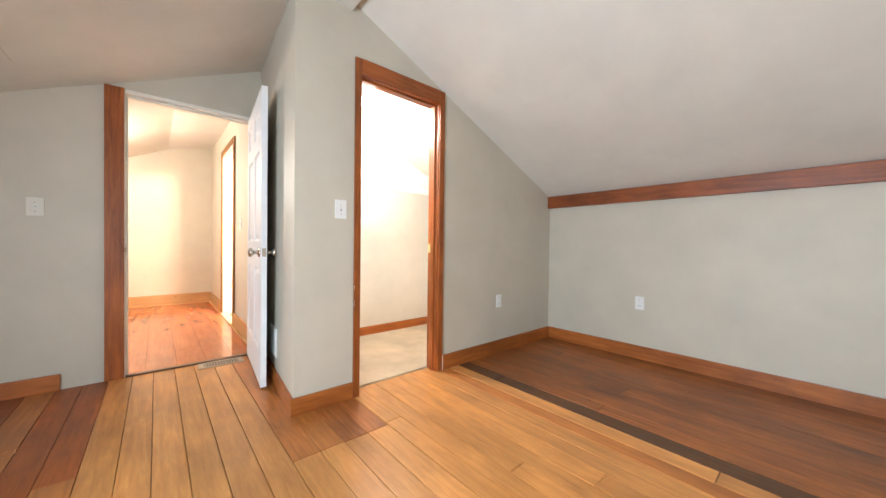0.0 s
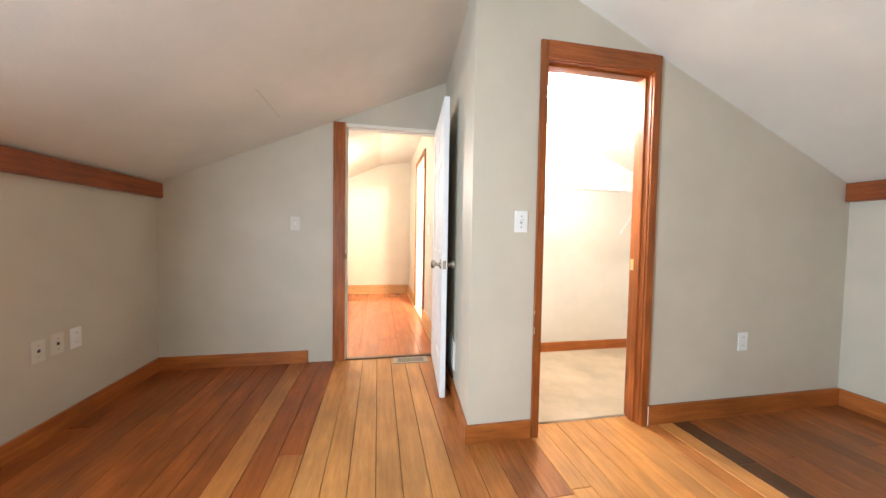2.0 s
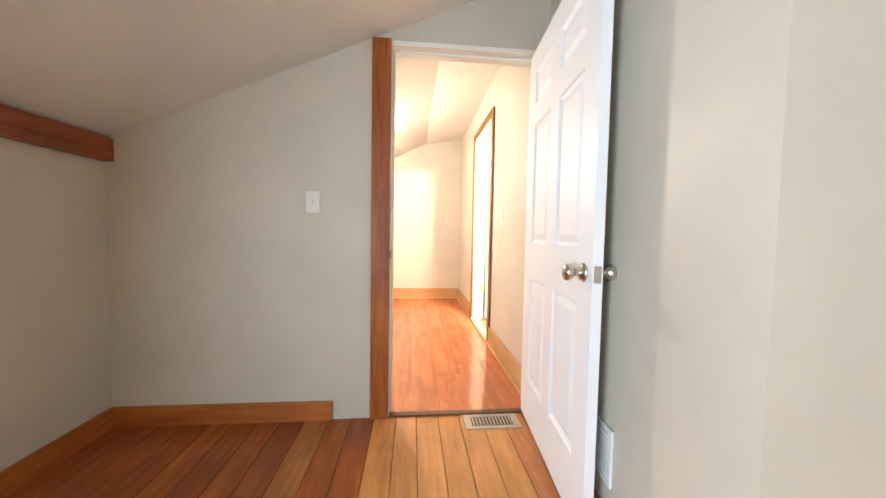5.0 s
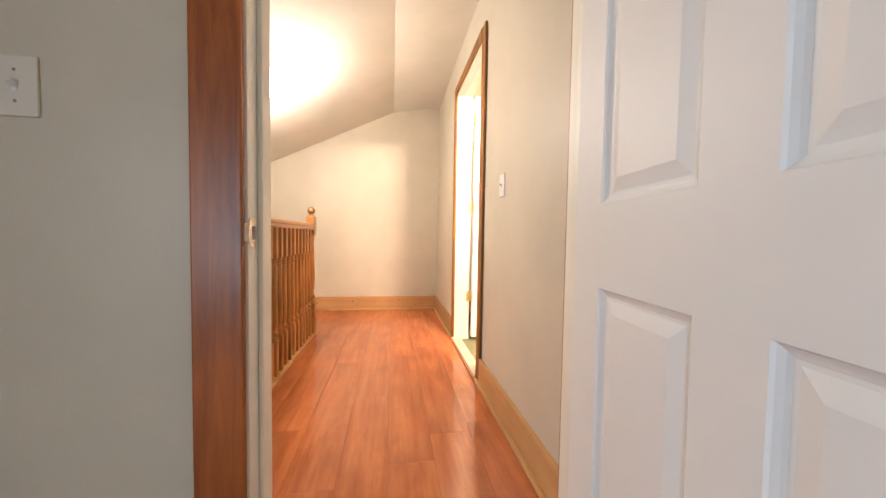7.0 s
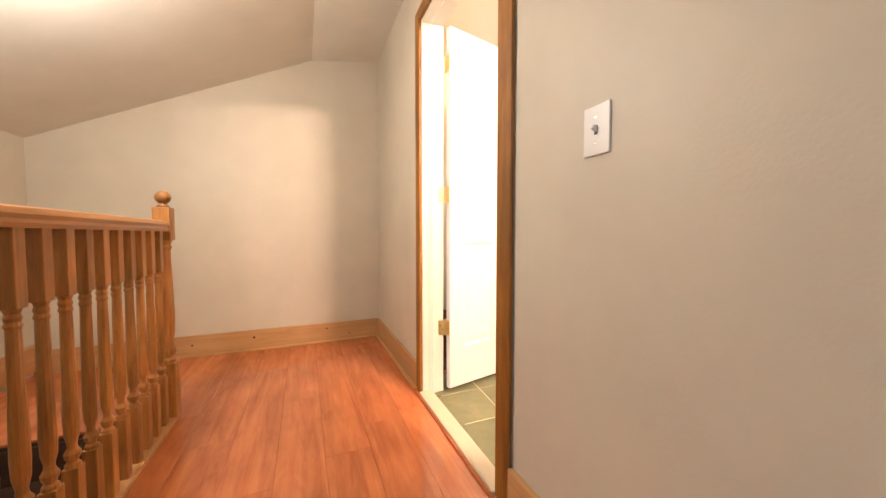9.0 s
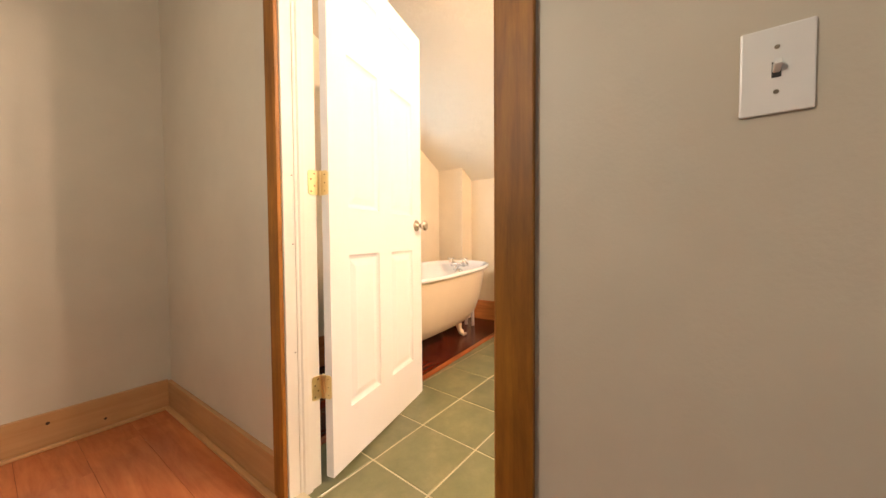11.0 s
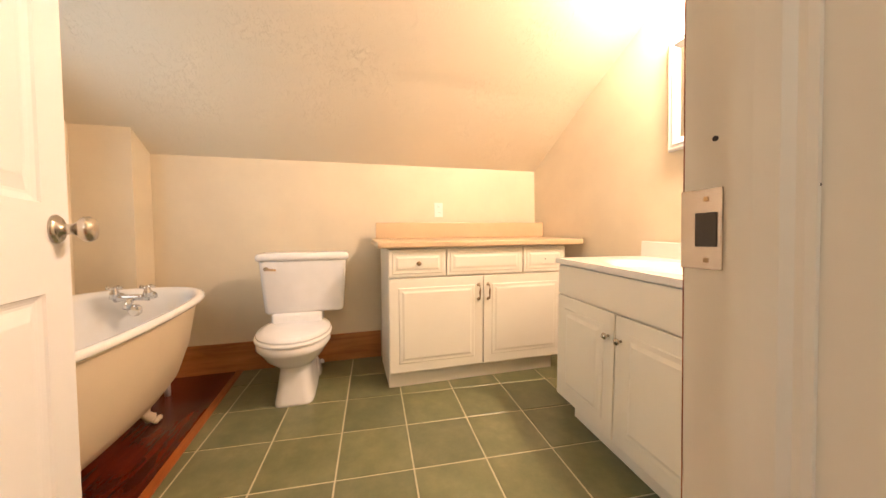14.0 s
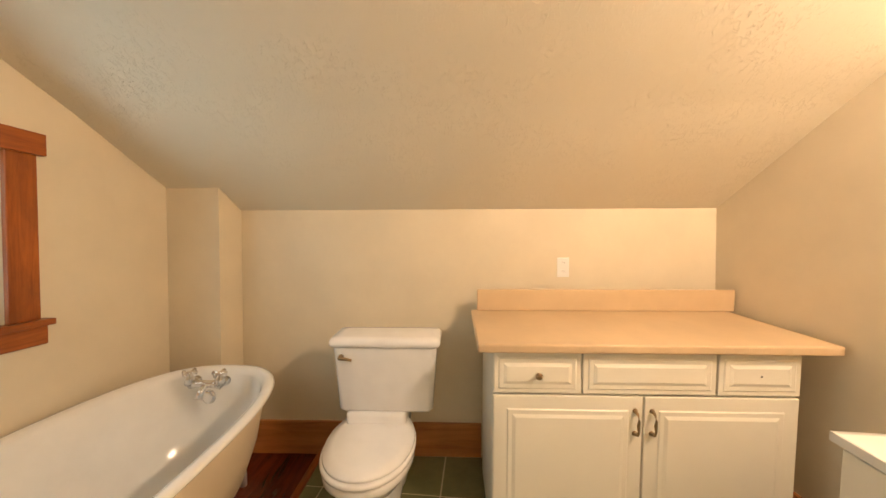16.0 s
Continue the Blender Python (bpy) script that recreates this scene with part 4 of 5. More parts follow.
switch((0.277, 0, 1.208), "-y", "white toggle light switch beside the closet door")
switch((-1.183, Y_FAR, 1.206), "-y", "almond light switch plate beside the hall door", 0.117, M_plate, M_almond)
switch((X_HALL, 2.226, 1.194), "-x", "white toggle light switch beside the bathroom door")
outlet((1.82, 0, 0.478), "-y", "white wall outlet low on the closet wall")
outlet((XR, -0.91, 0.495), "-x", "white wall outlet low on the knee wall")
outlet((XL, 0.366, 0.489), "+x", "almond cable jack plate low on the knee wall", True, M_almond)
outlet((XL, 0.473, 0.494), "+x", "almond cable jack plate low on the knee wall", True, M_almond)
outlet((XL, 0.586, 0.494), "+x", "white wall outlet low on the knee wall")
outlet((XR, 2.228, 1.248), "-x", "white wall outlet above the tan countertop")
outlet((0.857, Y_MIRROR, 1.285), "+y", "white wall outlet beside the vanity mirror")

# ---- vents ----
vent = thing("wall_vent", "white slatted return-air vent low on the wall", "vent", pose(0.055, 0.60, 0.295, 0, 0, 85.3))
part("frame", moved(box(-0.11, 0.11, 0.0, 0.012, -0.10, 0.10, 0.004), pose(0, 0.006, 0)), M_steel, vent)
for i in range(9):
    part("slat", moved(box(-0.092, 0.092, 0, 0.003, -0.007, 0.007), pose(0, 0.019, -0.078 + i * 0.0195, -35)), M_steel, vent)
reg = thing("floor_register", "grey metal floor register by the hall doorway", "vent", pose(-0.19, 1.245, 0.0))
part("frame", box(-0.155, 0.155, -0.07, 0.07, 0, 0.005, 0.002), M_reg, reg)
part("grille", box(-0.115, 0.115, -0.042, 0.042, 0.005, 0.006), M_slot, reg, "dark open grille")
for i in range(12):
    part("louver", box(-0.108 + i * 0.019, -0.101 + i * 0.019, -0.042, 0.042, 0.006, 0.0085), M_reg, reg)

# ---- closet ----
shelf = thing("wire_shelf", "white wire closet shelf with a hanging rod", "shelf")
for i in range(7):
    part("long_wire", tube([(0.24, 1.24 - 0.05 * i, 1.60), (XR - 0.01, 1.24 - 0.05 * i, 1.60)], 0.0035, 6), M_plate, shelf)
part("hang_rod", tube([(0.24, 0.93, 1.555), (XR - 0.01, 0.93, 1.555)], 0.006, 8), M_plate, shelf)
cross = tube([(0, 1.245, 1.604), (0, 0.93, 1.604), (0, 0.93, 1.555)], 0.0022, 5)
bmesh.ops.recalc_face_normals(cross, faces=cross.faces)
cm = bpy.data.meshes.new("cross_wire")
cross.to_mesh(cm)
cross.free()
cm.materials.append(M_plate)
for i in range(80):
    shared("cross_wire", cm, shelf, pose(0.25 + i * 0.03, 0, 0))
for xx in (1.02, 1.93):
    part("brace", tube([(xx, 0.935, 1.59), (xx, 1.245, 1.20)], 0.006, 8), M_plate, shelf)
    part("brace_foot", box(xx - 0.015, xx + 0.015, 1.238, 1.249, 1.17, 1.22, 0.003), M_plate, shelf)
bulb = thing("closet_bulb", "bare lit bulb in a white ceiling holder", "lamp", pose(0.75, 0.62, 0))
part("holder", lathe([(0.055, 2.36), (0.055, 2.30), (0.03, 2.27), (0.022, 2.25)], 20), M_plate, bulb, "", True)
part("globe", lathe([(0.014, 2.255), (0.02, 2.235), (0.03, 2.215), (0.03, 2.20), (0.018, 2.178), (0.002, 2.17)], 16), M_bulb, bulb, "glowing glass bulb", True)

# ---- hall lamp ----
n = Vector((0.43, 0, -0.9)).normalized()
lamp_m = look((-1.345, 3.1, z_hall(-1.345) - 0.001), Vector((-1.345, 3.1, z_hall(-1.345))) + n)
hl = thing("ceiling_light", "lit frosted glass dome light on the sloped hall ceiling", "lamp", lamp_m)
part("base", lathe([(0.145, 0.0), (0.148, -0.008), (0.143, -0.014)], 32), M_plate, hl, "", True)
part("dome", lathe([(0.16, -0.0142)] + [(0.16 * math.cos(a), -0.0142 - 0.075 * math.sin(a)) for a in [0.25 * k for k in range(1, 6)]] + [(0.003, -0.0893)], 32), M_dome, hl, "glowing frosted glass dome", True)

# ---- bathroom window ----
win = thing("window_1", "small white sash window with stained wood casing", "window", kind="structure")
for nm, bb in (("casing", (VX1 - 0.005, VX1 + 0.09, Y_WINDOW - 0.02, Y_WINDOW - 0.001, VZ0, VZ1)), ("casing", (VX0 - 0.09, VX0 + 0.005, Y_WINDOW - 0.02, Y_WINDOW - 0.001, VZ0, VZ1)),
               ("head_casing", (VX0 - 0.115, VX1 + 0.115, Y_WINDOW - 0.03, Y_WINDOW - 0.001, VZ1, VZ1 + 0.085)),
               ("window_sill", (VX0 - 0.12, VX1 + 0.12, Y_WINDOW - 0.045, Y_WINDOW + 0.02, VZ0 - 0.025, VZ0)), ("apron", (VX0 - 0.11, VX1 + 0.11, Y_WINDOW - 0.022, Y_WINDOW - 0.001, VZ0 - 0.1, VZ0 - 0.025))):
    part(nm, box(*bb, 0.005), M_trim if nm == "casing" else M_trimx, win)
for bb in ((VX0, VX0 + 0.04, VZ0, VZ1), (VX1 - 0.04, VX1, VZ0, VZ1), (VX0 + 0.04, VX1 - 0.04, VZ0, VZ0 + 0.05), (VX0 + 0.04, VX1 - 0.04, VZ1 - 0.04, VZ1), (VX0 + 0.04, VX1 - 0.04, 1.40, 1.435)):
    part("sash", box(bb[0], bb[1], Y_WINDOW + 0.02, Y_WINDOW + 0.055, bb[2], bb[3], 0.004), M_white, win, "white painted sash rail")
for z0, z1 in ((VZ0 + 0.05, 1.40), (1.435, VZ1 - 0.04)):
    p = part("pane", box(VX0 + 0.04, VX1 - 0.04, Y_WINDOW + 0.035, Y_WINDOW + 0.039, z0, z1), M_pane, win, "clear glass pane")
    p.visible_shadow = False

# ---- bathtub ----
TX, TY = 1.65, 4.083
tub = thing("bathtub", "white enamel clawfoot bathtub with a cream painted shell", "bathtub", TILT @ pose(TX, TY, 0))


def tub_ring(z, a, b, shift=0.0):
    return oval(shift, 0, z + (0.026 if z > 0.5 else 0.0), a, b * 1.31, 48, 2.7)


outer = [tub_ring(0.14, 0.42, 0.09, 0.02), tub_ring(0.145, 0.50, 0.13, 0.02), tub_ring(0.175, 0.58, 0.172, 0.02), tub_ring(0.25, 0.64, 0.215, 0.015), tub_ring(0.40, 0.69, 0.255, 0.01), tub_ring(0.58, 0.735, 0.285, 0), tub_ring(0.602, 0.738, 0.287, 0)]
part("shell", loft(outer, False), M_tubout, tub, "cream painted cast iron outer shell", True)
inner = [tub_ring(0.602, 0.739, 0.288), tub_ring(0.606, 0.765, 0.308), tub_ring(0.618, 0.777, 0.316), tub_ring(0.632, 0.772, 0.313), tub_ring(0.637, 0.755, 0.30), tub_ring(0.63, 0.735, 0.283), tub_ring(0.60, 0.722, 0.272), tub_ring(0.42, 0.675, 0.238, 0.005), tub_ring(0.27, 0.62, 0.20, 0.01), tub_ring(0.21, 0.54, 0.14, 0.015), tub_ring(0.195, 0.38, 0.07, 0.02)]
part("basin", loft(inner, False), M_enamel, tub, "glossy white enamel basin with rolled rim", True).data.polygons.foreach_set("use_smooth", [True] * 48 * 10)
bm = bmesh.new()
bm.faces.new([bm.verts.new(p) for p in tub_ring(0.195, 0.38, 0.07, 0.02)])
part("basin_floor", bm, M_enamel, tub)
for sx in (-1, 1):
    for sy in (-1, 1):
        pts = [(sx * 0.36, sy * 0.06, 0.20), (sx * 0.385, sy * 0.085, 0.155), (sx * 0.40, sy * 0.10, 0.10), (sx * 0.40, sy * 0.105, 0.06), (sx * 0.41, sy * 0.12, 0.032), (sx * 0.42, sy * 0.135, 0.026)]
        bm = tube(pts, [0.05, 0.042, 0.03, 0.022, 0.027, 0.024], 12)
        for dx in (-0.018, 0.0, 0.018):
            bmesh.ops.create_uvsphere(bm, u_segments=8, v_segments=6, radius=0.014, matrix=Matrix.Translation((sx * 0.42 + dx, sy * 0.147, 0.0145)))
        part("claw_foot", bm, M_tubout, tub, "cream painted claw foot", True)
for yy, zl in ((-0.05, 0.13), (0.03, 0.13)):
    part("drain_pipe", tube([(0.74, yy, -0.005), (0.74, yy, 0.16), (0.70, yy, 0.22)], 0.016, 10), M_plate, tub, "white waste pipe", True)
tap = thing("tub_faucet", "chrome clawfoot tub faucet with two cross handles", "faucet", TILT @ pose(2.24, 4.10, 0.638))
bm = tube([(0.0, -0.075, 0), (0.0, -0.04, 0), (0.0, 0.04, 0), (0.0, 0.075, 0)], [0.024, 0.017, 0.017, 0.024], 14)
part("body", bm, M_chrome, tap, "", True)
for yy in (-0.075, 0.075):
    part("mount", tube([(0.0, yy, 0.0), (0.045, yy, 0.0)], [0.017, 0.022], 12), M_chrome, tap, "", True)
    hd = part("handle_stem", tube([(-0.004, yy, 0.0), (-0.004, yy, 0.03), (-0.004, yy, 0.048), (-0.004, yy, 0.06)], [0.024, 0.02, 0.011, 0.013], 14), M_chrome, tap, "", True)
    for d in ((1, 0), (0, 1)):
        part("cross_handle", tube([(-0.004 - 0.034 * d[0], yy - 0.034 * d[1], 0.058), (-0.004 - 0.015 * d[0], yy - 0.015 * d[1], 0.058), (-0.004 + 0.015 * d[0], yy + 0.015 * d[1], 0.058), (-0.004 + 0.034 * d[0], yy + 0.034 * d[1], 0.058)], [0.009, 0.006, 0.006, 0.009], 8), M_chrome, hd, "", True)
part("spout", tube([(0, 0, -0.005), (-0.03, 0, -0.02), (-0.055, 0, -0.05)], [0.016, 0.015, 0.017], 12), M_chrome, tap, "", True)
part("overflow_plate", moved(lathe([(0.034, 0), (0.032, 0.006), (0.02, 0.009), (0.001, 0.01)], 20), pose(0.018, 0, -0.075, 0, -80, 0)), M_chrome, tap, "round chrome overflow plate", True)

# ---- toilet ----
wc = thing("toilet", "white two-piece toilet with its lid closed", "toilet", TILT @ pose(2.26, 3.195, 0))
rings = [oval(0.03, 0.08, 0.0, 0.255, 0.113, 40, 5.5), oval(0.03, 0.08, 0.012, 0.252, 0.111, 40, 5.5), oval(0.032, 0.08, 0.10, 0.232, 0.096, 40, 5.0), oval(0.034, 0.08, 0.175, 0.218, 0.088, 40, 4.2), oval(0.025, 0.08, 0.20, 0.212, 0.093, 40, 3.2), oval(-0.01, 0.08, 0.228, 0.222, 0.125, 40, 2.5), oval(-0.05, 0.08, 0.27, 0.245, 0.163, 40, 2.2), oval(-0.075, 0.08, 0.325, 0.265, 0.195, 40, 2.1), oval(-0.08, 0.08, 0.34, 0.272, 0.205, 40, 2.1), oval(-0.08, 0.08, 0.366, 0.27, 0.203, 40, 2.1), oval(-0.08, 0.08, 0.375, 0.262, 0.196, 40, 2.1)]
part("bowl", loft(rings), M_china, wc, "", True)
part("trapway", loft([oval(0.235, 0.08, 0.0, 0.14, 0.125, 24, 3), oval(0.235, 0.08, 0.06, 0.13, 0.112, 24, 3), oval(0.21, 0.08, 0.12, 0.11, 0.08, 24, 2.5)]), M_china, wc, "", True)
part("bowl_deck", box(0.02, 0.26, -0.07, 0.23, 0.33, 0.478, 0.02), M_china, wc, "", True)
part("bolt_cap", lathe([(0.016, 0.045), (0.014, 0.065), (0.001, 0.072)], 12, (0.22, -0.045, 0.02)), M_china, wc, "white bolt cap", True)
part("seat", loft([oval(-0.08, 0.08, 0.376, 0.268, 0.205, 40, 2.1), oval(-0.08, 0.08, 0.38, 0.276, 0.212, 40, 2.1), oval(-0.08, 0.08, 0.393, 0.276, 0.212, 40, 2.1), oval(-0.08, 0.08, 0.397, 0.268, 0.205, 40, 2.1)]), M_china, wc, "white toilet seat ring", True)
part("seat_lid", loft([oval(-0.07, 0.08, 0.398, 0.262, 0.198, 40, 2.1), oval(-0.07, 0.08, 0.402, 0.27, 0.206, 40, 2.1), oval(-0.07, 0.08, 0.412, 0.266, 0.203, 40, 2.1), oval(-0.06, 0.08, 0.42, 0.225, 0.165, 40, 2.1), oval(-0.06, 0.08, 0.4225, 0.12, 0.09, 40, 2.1)]), M_china, wc, "closed white oval lid", True)
for yy in (0.0, 0.16):
    part("seat_hinge", lathe([(0.013, 0.40), (0.013, 0.425), (0.009, 0.43)], 12, (0.205, yy, 0)), M_china, wc, "", True)


def rounded(x0, x1, y0, y1, z, r=0.03, n=5):
    pts = []
    for cx, cy, a0 in ((x1 - r, y1 - r, 0), (x0 + r, y1 - r, 90), (x0 + r, y0 + r, 180), (x1 - r, y0 + r, 270)):
        for k in range(n):
            a = radians(a0 + 90 * k / (n - 1))
            pts.append((cx + r * math.cos(a), cy + r * math.sin(a), z))
    return pts


tank = loft([rounded(0.045, 0.205, -0.195, 0.26, 0.475), rounded(0.035, 0.21, -0.205, 0.27, 0.49), rounded(0.02, 0.215, -0.225, 0.29, 0.80), rounded(0.02, 0.215, -0.226, 0.291, 0.812)])
tk = part("tank", tank, M_china, wc, "", True)
part("tank_lid", loft([rounded(0.012, 0.222, -0.236, 0.301, 0.8125), rounded(0.004, 0.227, -0.243, 0.308, 0.822), rounded(0.004, 0.227, -0.243, 0.308, 0.842), rounded(0.014, 0.22, -0.233, 0.298, 0.855), rounded(0.05, 0.19, -0.2, 0.26, 0.858)]), M_china, wc, "", True)
part("flush_lever", tube([(0.018, 0.245, 0.765), (0.0, 0.245, 0.765), (-0.006, 0.23, 0.764), (-0.008, 0.185, 0.758)], [0.014, 0.012, 0.008, 0.006], 10), M_bronze, tk, "nickel flush lever", True)

# ---- base cabinet and counter ----
def cab_door(parent, name, x, y0, y1, z0, z1, mat, rail=0.055, face=-1):
    """A raised-panel front in a plane of constant x."""
    bm = box(x, x + 0.019, y0, y1, z0, z1, 0.004)
    d = part(name, bm, mat, parent)
    bm = raised(y0 + rail, y1 - rail, z0 + rail, z1 - rail, 0.001, -0.004, 0.006)
    raised(y0 + rail + 0.014, y1 - rail - 0.014, z0 + rail + 0.014, z1 - rail - 0.014, -0.001, -0.009, 0.022, bm)
    p = part("raised_panel", moved(bm, Matrix(((0, 1, 0, x), (1, 0, 0, 0), (0, 0, 1, 0), (0, 0, 0, 1)))), mat, d)
    return d


CB = thing("base_cabinet", "cream raised-panel base cabinet with three drawers", "cabinet", TILT)
part("body", box(2.068, XR - 0.11, 1.487, 2.722, 0.10, 0.893, 0.002), M_thermo, CB)
part("toe_kick", box(2.10, XR - 0.12, 1.55, 2.722, 0.0, 0.10, 0.002), M_cream, CB, "greyish cream plinth")
for nm, y0, y1 in (("door", 1.492, 2.102), ("door", 2.110, 2.720)):
    d = cab_door(CB, nm, 2.046, y0, y1, 0.112, 0.702, M_thermo)
    hy = y1 - 0.03 if y1 < 2.2 else y0 + 0.03
    pull = [(2.045, hy, 0.645), (2.022, hy, 0.638), (2.014, hy, 0.618), (2.018, hy, 0.595), (2.014, hy, 0.572), (2.022, hy, 0.553), (2.045, hy, 0.546)]
    part("pull", tube(pull, [0.008, 0.005, 0.0045, 0.007, 0.0045, 0.005, 0.008], 10), M_bronze, d, "antique brass bow pull", True)
    for zz in (0.548, 0.643):
        part("pull_plate", moved(lathe([(0.011, 0), (0.010, 0.003), (0.002, 0.004)], 12), pose(2.046, hy, zz, 0, -90, 0)), M_bronze, d, "", True)
for y0, y1, knob in ((2.362, 2.720, True), (1.822, 2.354, False), (1.492, 1.814, False)):
    d = cab_door(CB, "drawer", 2.046, y0, y1, 0.712, 0.882, M_thermo, 0.018)
    if knob:
        part("knob", moved(lathe([(0.006, 0), (0.006, 0.012), (0.013, 0.018), (0.015, 0.024), (0.010, 0.03), (0.001, 0.031)], 16), pose(2.037, (y0 + y1) / 2, 0.797, 0, -90, 0)), M_bronze, d, "white and brass knob", True)
    elif y0 < 1.5:
        part("screw_hole", moved(lathe([(0.004, 0), (0.004, 0.001)], 10), pose(2.0365, (y0 + y1) / 2, 0.797, 0, -90, 0)), M_slot, d, "empty knob hole")
CT = thing("countertop", "tan mottled laminate countertop with a low backsplash", "countertop", TILT)
part("slab", box(2.006, XR - 0.095, 1.37, 2.788, 0.894, 0.932, 0.010, seg=3), M_lamin, CT)
part("backsplash", box(XR - 0.117, XR - 0.096, 1.345, 2.755, 0.932, 1.052, 0.006), M_lamin, CT)

# ---- vanity ----
VB = 1.402
VAN = TILT @ pose(0.682, 1.952, 0.014, 0, 0, -4.5) @ pose(-0.682, -1.952, 0)
VN = thing("vanity_cabinet", "white two-door vanity cabinet under the sink", "vanity", VAN)
part("body", box(0.70, 1.568, VB + 0.01, 1.925, 0.0985, 0.812, 0.002), M_thermo, VN)
part("toe_kick", box(0.70, 1.52, VB + 0.01, 1.862, -0.014, 0.098, 0.002), M_thermo, VN)
SW = Matrix(((-1, 0, 0, 0), (0, -1, 0, 0), (0, 0, 1, 0), (0, 0, 0, 1)))


def van_door(name, x0, x1, z0, z1, panel):
    d = part(name, box(x0, x1, 1.926, 1.945, z0, z1, 0.004), M_thermo, VN)
    if panel:
        r = 0.06
        bm = raised(x0 + r, x1 - r, z0 + r, z1 - r, 1.944, 1.949, 0.006)
        raised(x0 + r + 0.016, x1 - r - 0.016, z0 + r + 0.016, z1 - r - 0.016, 1.946, 1.955, 0.024, bm)
        part("raised_panel", bm, M_thermo, d)
    return d


van_door("false_drawer", 0.703, 1.566, 0.655, 0.806, False)
for x0, x1, kx in ((0.703, 1.131, 1.098), (1.138, 1.566, 1.171)):
    d = van_door("door", x0, x1, 0.108, 0.648, True)
    part("knob", moved(lathe([(0.006, 0), (0.005, 0.012), (0.012, 0.017), (0.0145, 0.023), (0.011, 0.028), (0.001, 0.03)], 18), pose(kx, 1.945, 0.548, -90, 0, 0)), M_nickel, d, "satin nickel round knob", True)

ST = thing("bathroom_sink", "glossy cream cultured-marble sink top with moulded basin", "sink", VAN)
NX, NY = 56, 40
X0, X1, Y0, Y1, ZT = 0.682, 1.592, VB, 1.952, 0.838
bm = bmesh.new()
grid = []
for j in range(NY + 1):
    row = []
    for i in range(NX + 1):
        xx, yy = X0 + (X1 - X0) * i / NX, Y0 + (Y1 - Y0) * j / NY
        r = math.sqrt(((xx - 1.135) / 0.30) ** 2 + ((yy - 1.705) / 0.18) ** 2)
        s = max(0.0, min(1.0, (1.08 - r) / 0.75))
        row.append(bm.verts.new((xx, yy, ZT - 0.11 * s * s * (3 - 2 * s))))
    grid.append(row)
for j in range(NY):
    for i in range(NX):
        bm.faces.new((grid[j][i], grid[j][i + 1], grid[j + 1][i + 1], grid[j + 1][i]))
rim = [grid[0][i] for i in range(NX + 1)] + [grid[j][NX] for j in range(1, NY + 1)] + [grid[NY][i] for i in range(NX - 1, -1, -1)] + [grid[j][0] for j in range(NY - 1, 0, -1)]
low = [bm.verts.new((v.co.x, v.co.y, ZT - 0.025)) for v in rim]
for i in range(len(rim)):
    j = (i + 1) % len(rim)
    bm.faces.new((rim[i], rim[j], low[j], low[i]))
part("top", bm, M_marble, ST)
for p in ST.children[0].data.polygons:
    p.use_smooth = abs(p.normal.z) > 0.3
part("backsplash", box(X0, X1, VB + 0.001, VB + 0.02, ZT - 0.005, ZT + 0.085, 0.005), M_marble, ST)
part("drain", lathe([(0.022, 0.731), (0.02, 0.7335), (0.001, 0.7335)], 16, (1.135, 1.705, 0)), M_chrome, ST, "chrome drain ring", True)
for xx in (0.92, 1.30):
    part("mirror_clip", box(xx - 0.012, xx + 0.012, VB + 0.02, VB + 0.025, ZT + 0.045, ZT + 0.056, 0.002), M_chrome, ST, "small metal clip")
FA = thing("sink_faucet", "chrome two-handle centerset bathroom faucet", "faucet", VAN @ pose(1.135, 1.475, ZT))
part("base_plate", loft([oval(0, 0, 0, 0.088, 0.032, 28, 3), oval(0, 0, 0.014, 0.086, 0.030, 28, 3), oval(0, 0, 0.022, 0.076, 0.022, 28, 3)]), M_chrome, FA, "", True)
arc = [(0, 0.0, 0.018), (0, 0.0, 0.07), (0, 0.012, 0.115), (0, 0.04, 0.145), (0, 0.075, 0.15), (0, 0.105, 0.132), (0, 0.115, 0.112)]
part("spout", tube(arc, [0.026, 0.02, 0.017, 0.016, 0.016, 0.015, 0.014], 14), M_chrome, FA, "", True)
for xx in (-0.058, 0.058):
    hd = part("handle", lathe([(0.022, 0.018), (0.024, 0.03), (0.014, 0.045), (0.012, 0.052), (0.019, 0.062), (0.019, 0.072), (0.008, 0.08), (0.006, 0.088), (0.009, 0.094), (0.001, 0.098)], 16, (xx, 0, 0)), M_chrome, FA, "", True)

# ---- mirror and light bar ----
MR = thing("wall_mirror", "rectangular wall mirror in a moulded white frame", "mirror", pose(0, Y_MIRROR, 0))
MX0, MX1, MZ0, MZ1 = 0.53, 1.354, 1.44, 2.0
FWID = 0.062


def frame_bar(a, b, vertical, sign):
    prof = [(0, 0.002), (0, 0.016), (0.010, 0.024), (0.022, 0.021), (0.032, 0.026), (0.048, 0.018), (FWID, 0.012), (FWID, 0.002)]
    rings = []
    for u, v in prof:
        if vertical:
            x0 = a if sign > 0 else b
            xx = x0 + sign * u
            rings.append([(xx, v, MZ0 + u), (xx, v, MZ1 - u)])
        else:
            z0 = a if sign > 0 else b
            zz = z0 + sign * u
            rings.append([(MX0 + u, v, zz), (MX1 - u, v, zz)])
    return loft(rings, False, None, False)


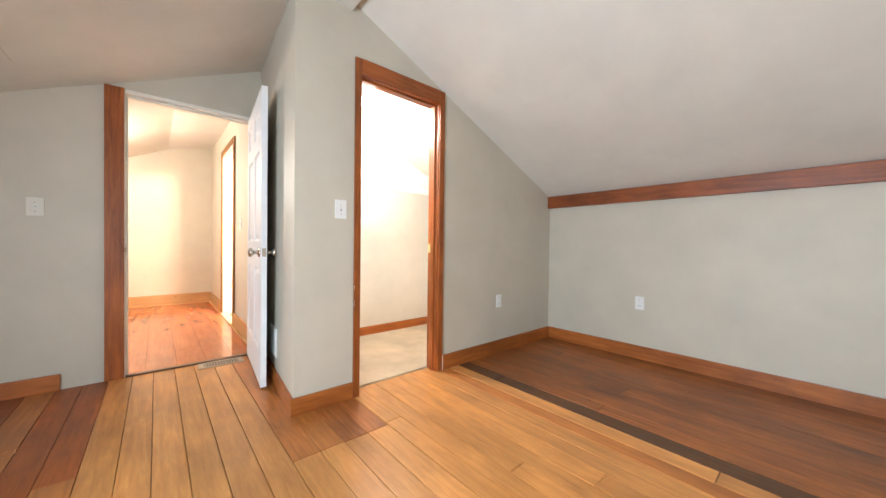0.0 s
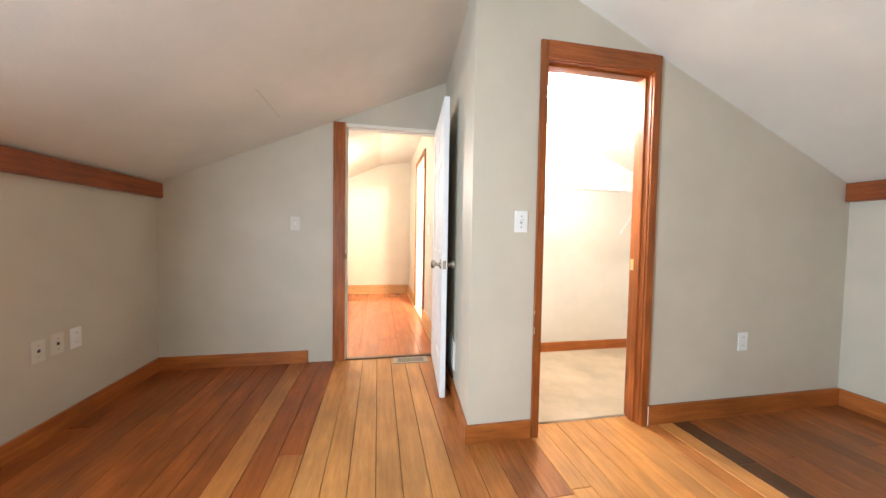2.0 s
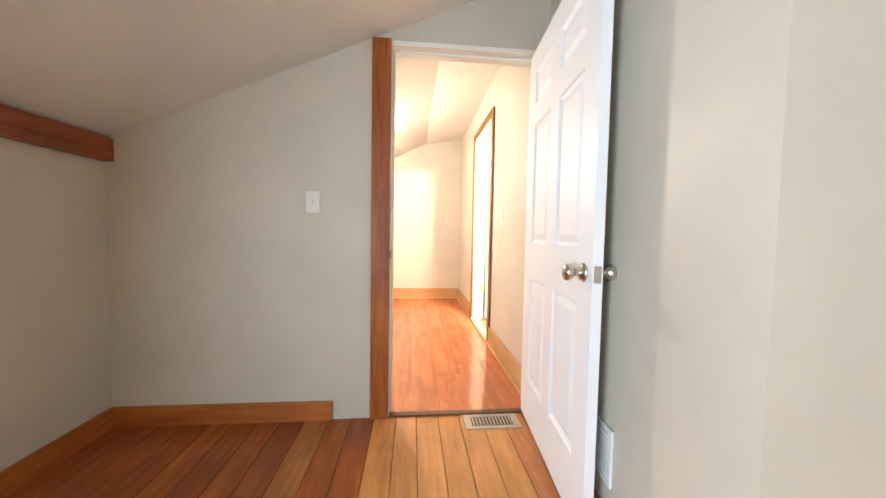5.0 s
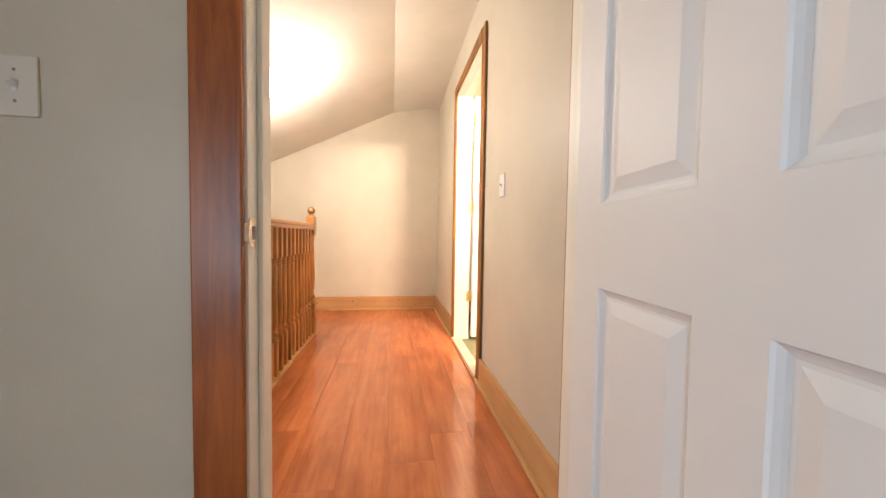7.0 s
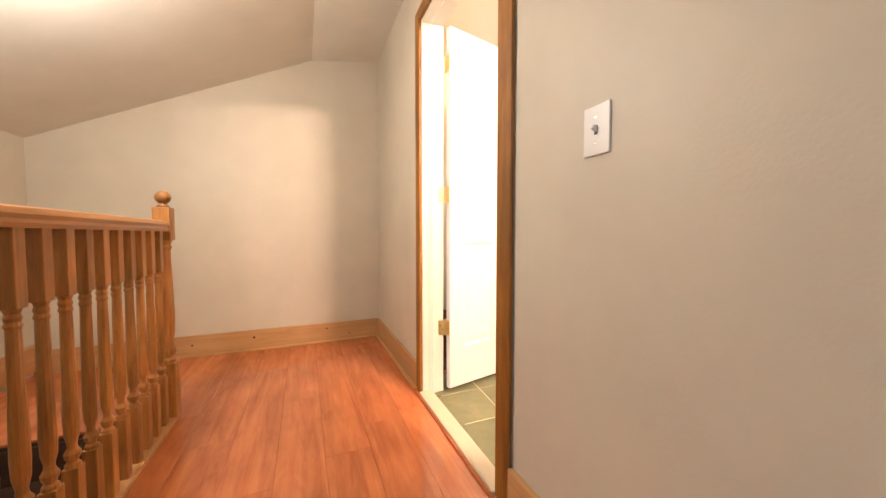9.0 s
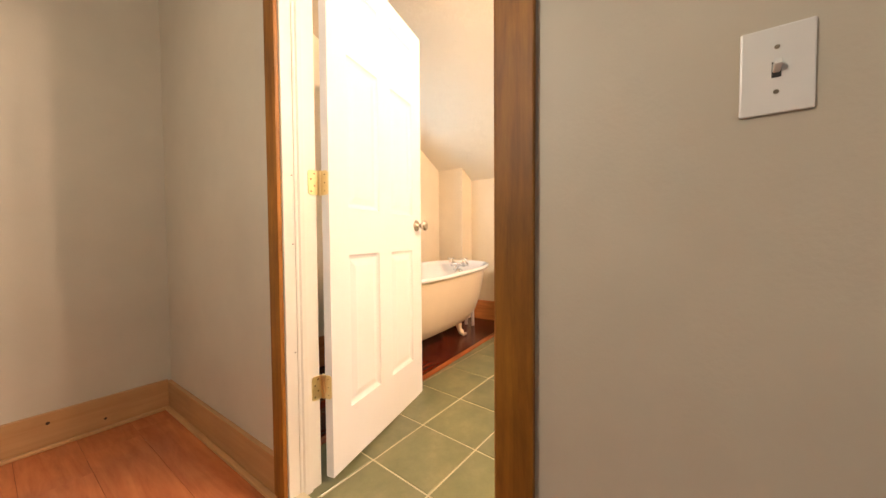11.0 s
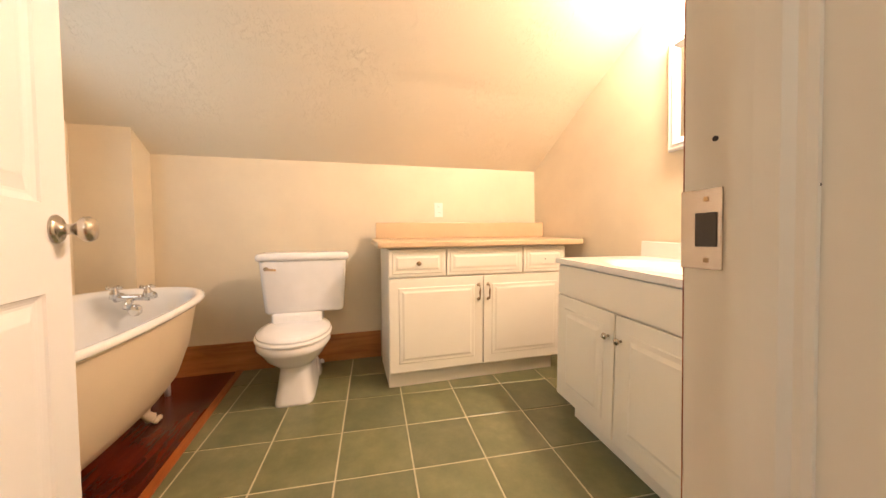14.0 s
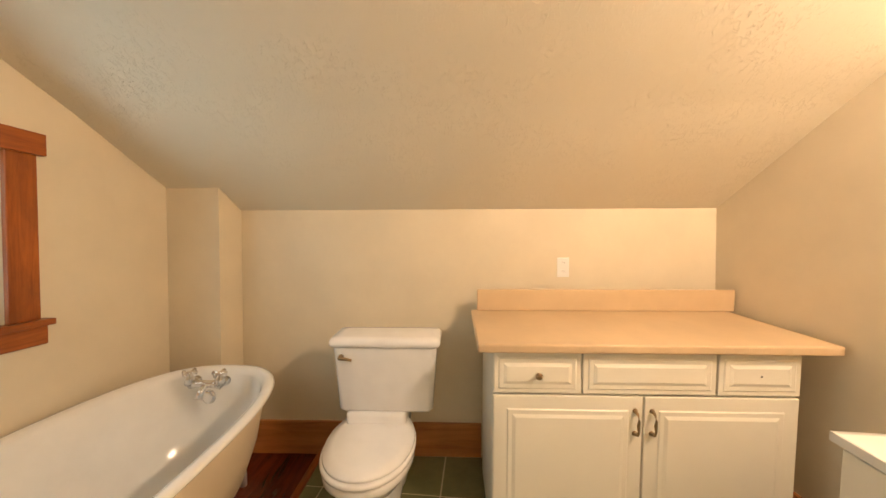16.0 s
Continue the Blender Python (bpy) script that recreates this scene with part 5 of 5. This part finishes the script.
for v, a, b, s in ((True, MX0, MX1, 1), (True, MX0, MX1, -1), (False, MZ0, MZ1, 1), (False, MZ0, MZ1, -1)):
    part("frame_bar", frame_bar(a, b, v, s), M_white, MR, "white moulded frame")
part("mirror_glass", box(MX0 + FWID - 0.004, MX1 - FWID + 0.004, 0.003, 0.010, MZ0 + FWID - 0.004, MZ1 - FWID + 0.004), M_mirror, MR, "reflecting glass")
LB = thing("vanity_light", "chrome bar light with glowing globe bulbs above the mirror", "lamp", pose(0, Y_MIRROR, 0))
bm = prism([(0.0005, 2.225), (0.028, 2.228), (0.036, 2.24), (0.030, 2.252), (0.042, 2.262), (0.042, 2.33), (0.030, 2.34), (0.036, 2.35), (0.0005, 2.36)], 0.62, 1.245, "x")
part("bar", bm, M_nickel, LB)
for bx in (0.72, 0.93, 1.14):
    part("socket", tube([(bx, 0.042, 2.295), (bx, 0.062, 2.295)], 0.02, 14), M_chrome, LB, "", True)
    g = bmesh.new()
    bmesh.ops.create_uvsphere(g, u_segments=20, v_segments=12, radius=0.04, matrix=Matrix.Translation((bx, 0.098, 2.295)))
    part("globe_bulb", g, M_bulb, LB, "glowing white globe bulb", True)

# ---- knots in the pale hall baseboard ----
for kx, kz, kr in ((-0.93, 0.105, 0.008), (-0.36, 0.118, 0.006), (-0.17, 0.055, 0.005), (-1.35, 0.09, 0.006)):
    ob = tagged(part("knot", lathe([(kr * 1.25, -0.0004), (kr, 0.0006), (kr * 0.3, 0.0009)], 12), M_stair), "small dark knot in the pale pine baseboard", "knot", "knots in the hall baseboard", "structure")
    ob.matrix_basis = pose(kx, Y_END - 0.0203, kz, 90, 0, 0)

# ---- nail holes in the painted jambs ----
for at, axis in (((HX1 - 0.0005, 1.415, 0.655), "x"), ((HX1 - 0.0005, 1.42, 1.24), "x"), ((HX1 - 0.0005, 1.425, 0.25), "x"), ((HX0 + 0.0005, 1.43, 0.70), "x"), ((HX0 + 0.0005, 1.43, 0.42), "x"),
                 ((0.135, BX0 + 0.0005, 0.62), "y"), ((0.15, BX0 + 0.0005, 1.04), "y"), ((0.215, BX0 + 0.0005, 1.09), "y"), ((0.14, BX1 - 0.0005, 1.2), "y"), ((0.14, BX1 - 0.0005, 0.55), "y"), ((0.14, BX1 - 0.0005, 0.95), "y")):
    ob = tagged(part("nail_hole", lathe([(0.0024, -0.0006), (0.0024, 0.0006)], 8), M_slot), "small dark nail hole in the painted jamb", "nail hole", "nail holes in the jambs", "structure")
    ob.matrix_basis = pose(*at, 0, 90, 0) if axis == "x" else pose(*at, 90, 0, 0)
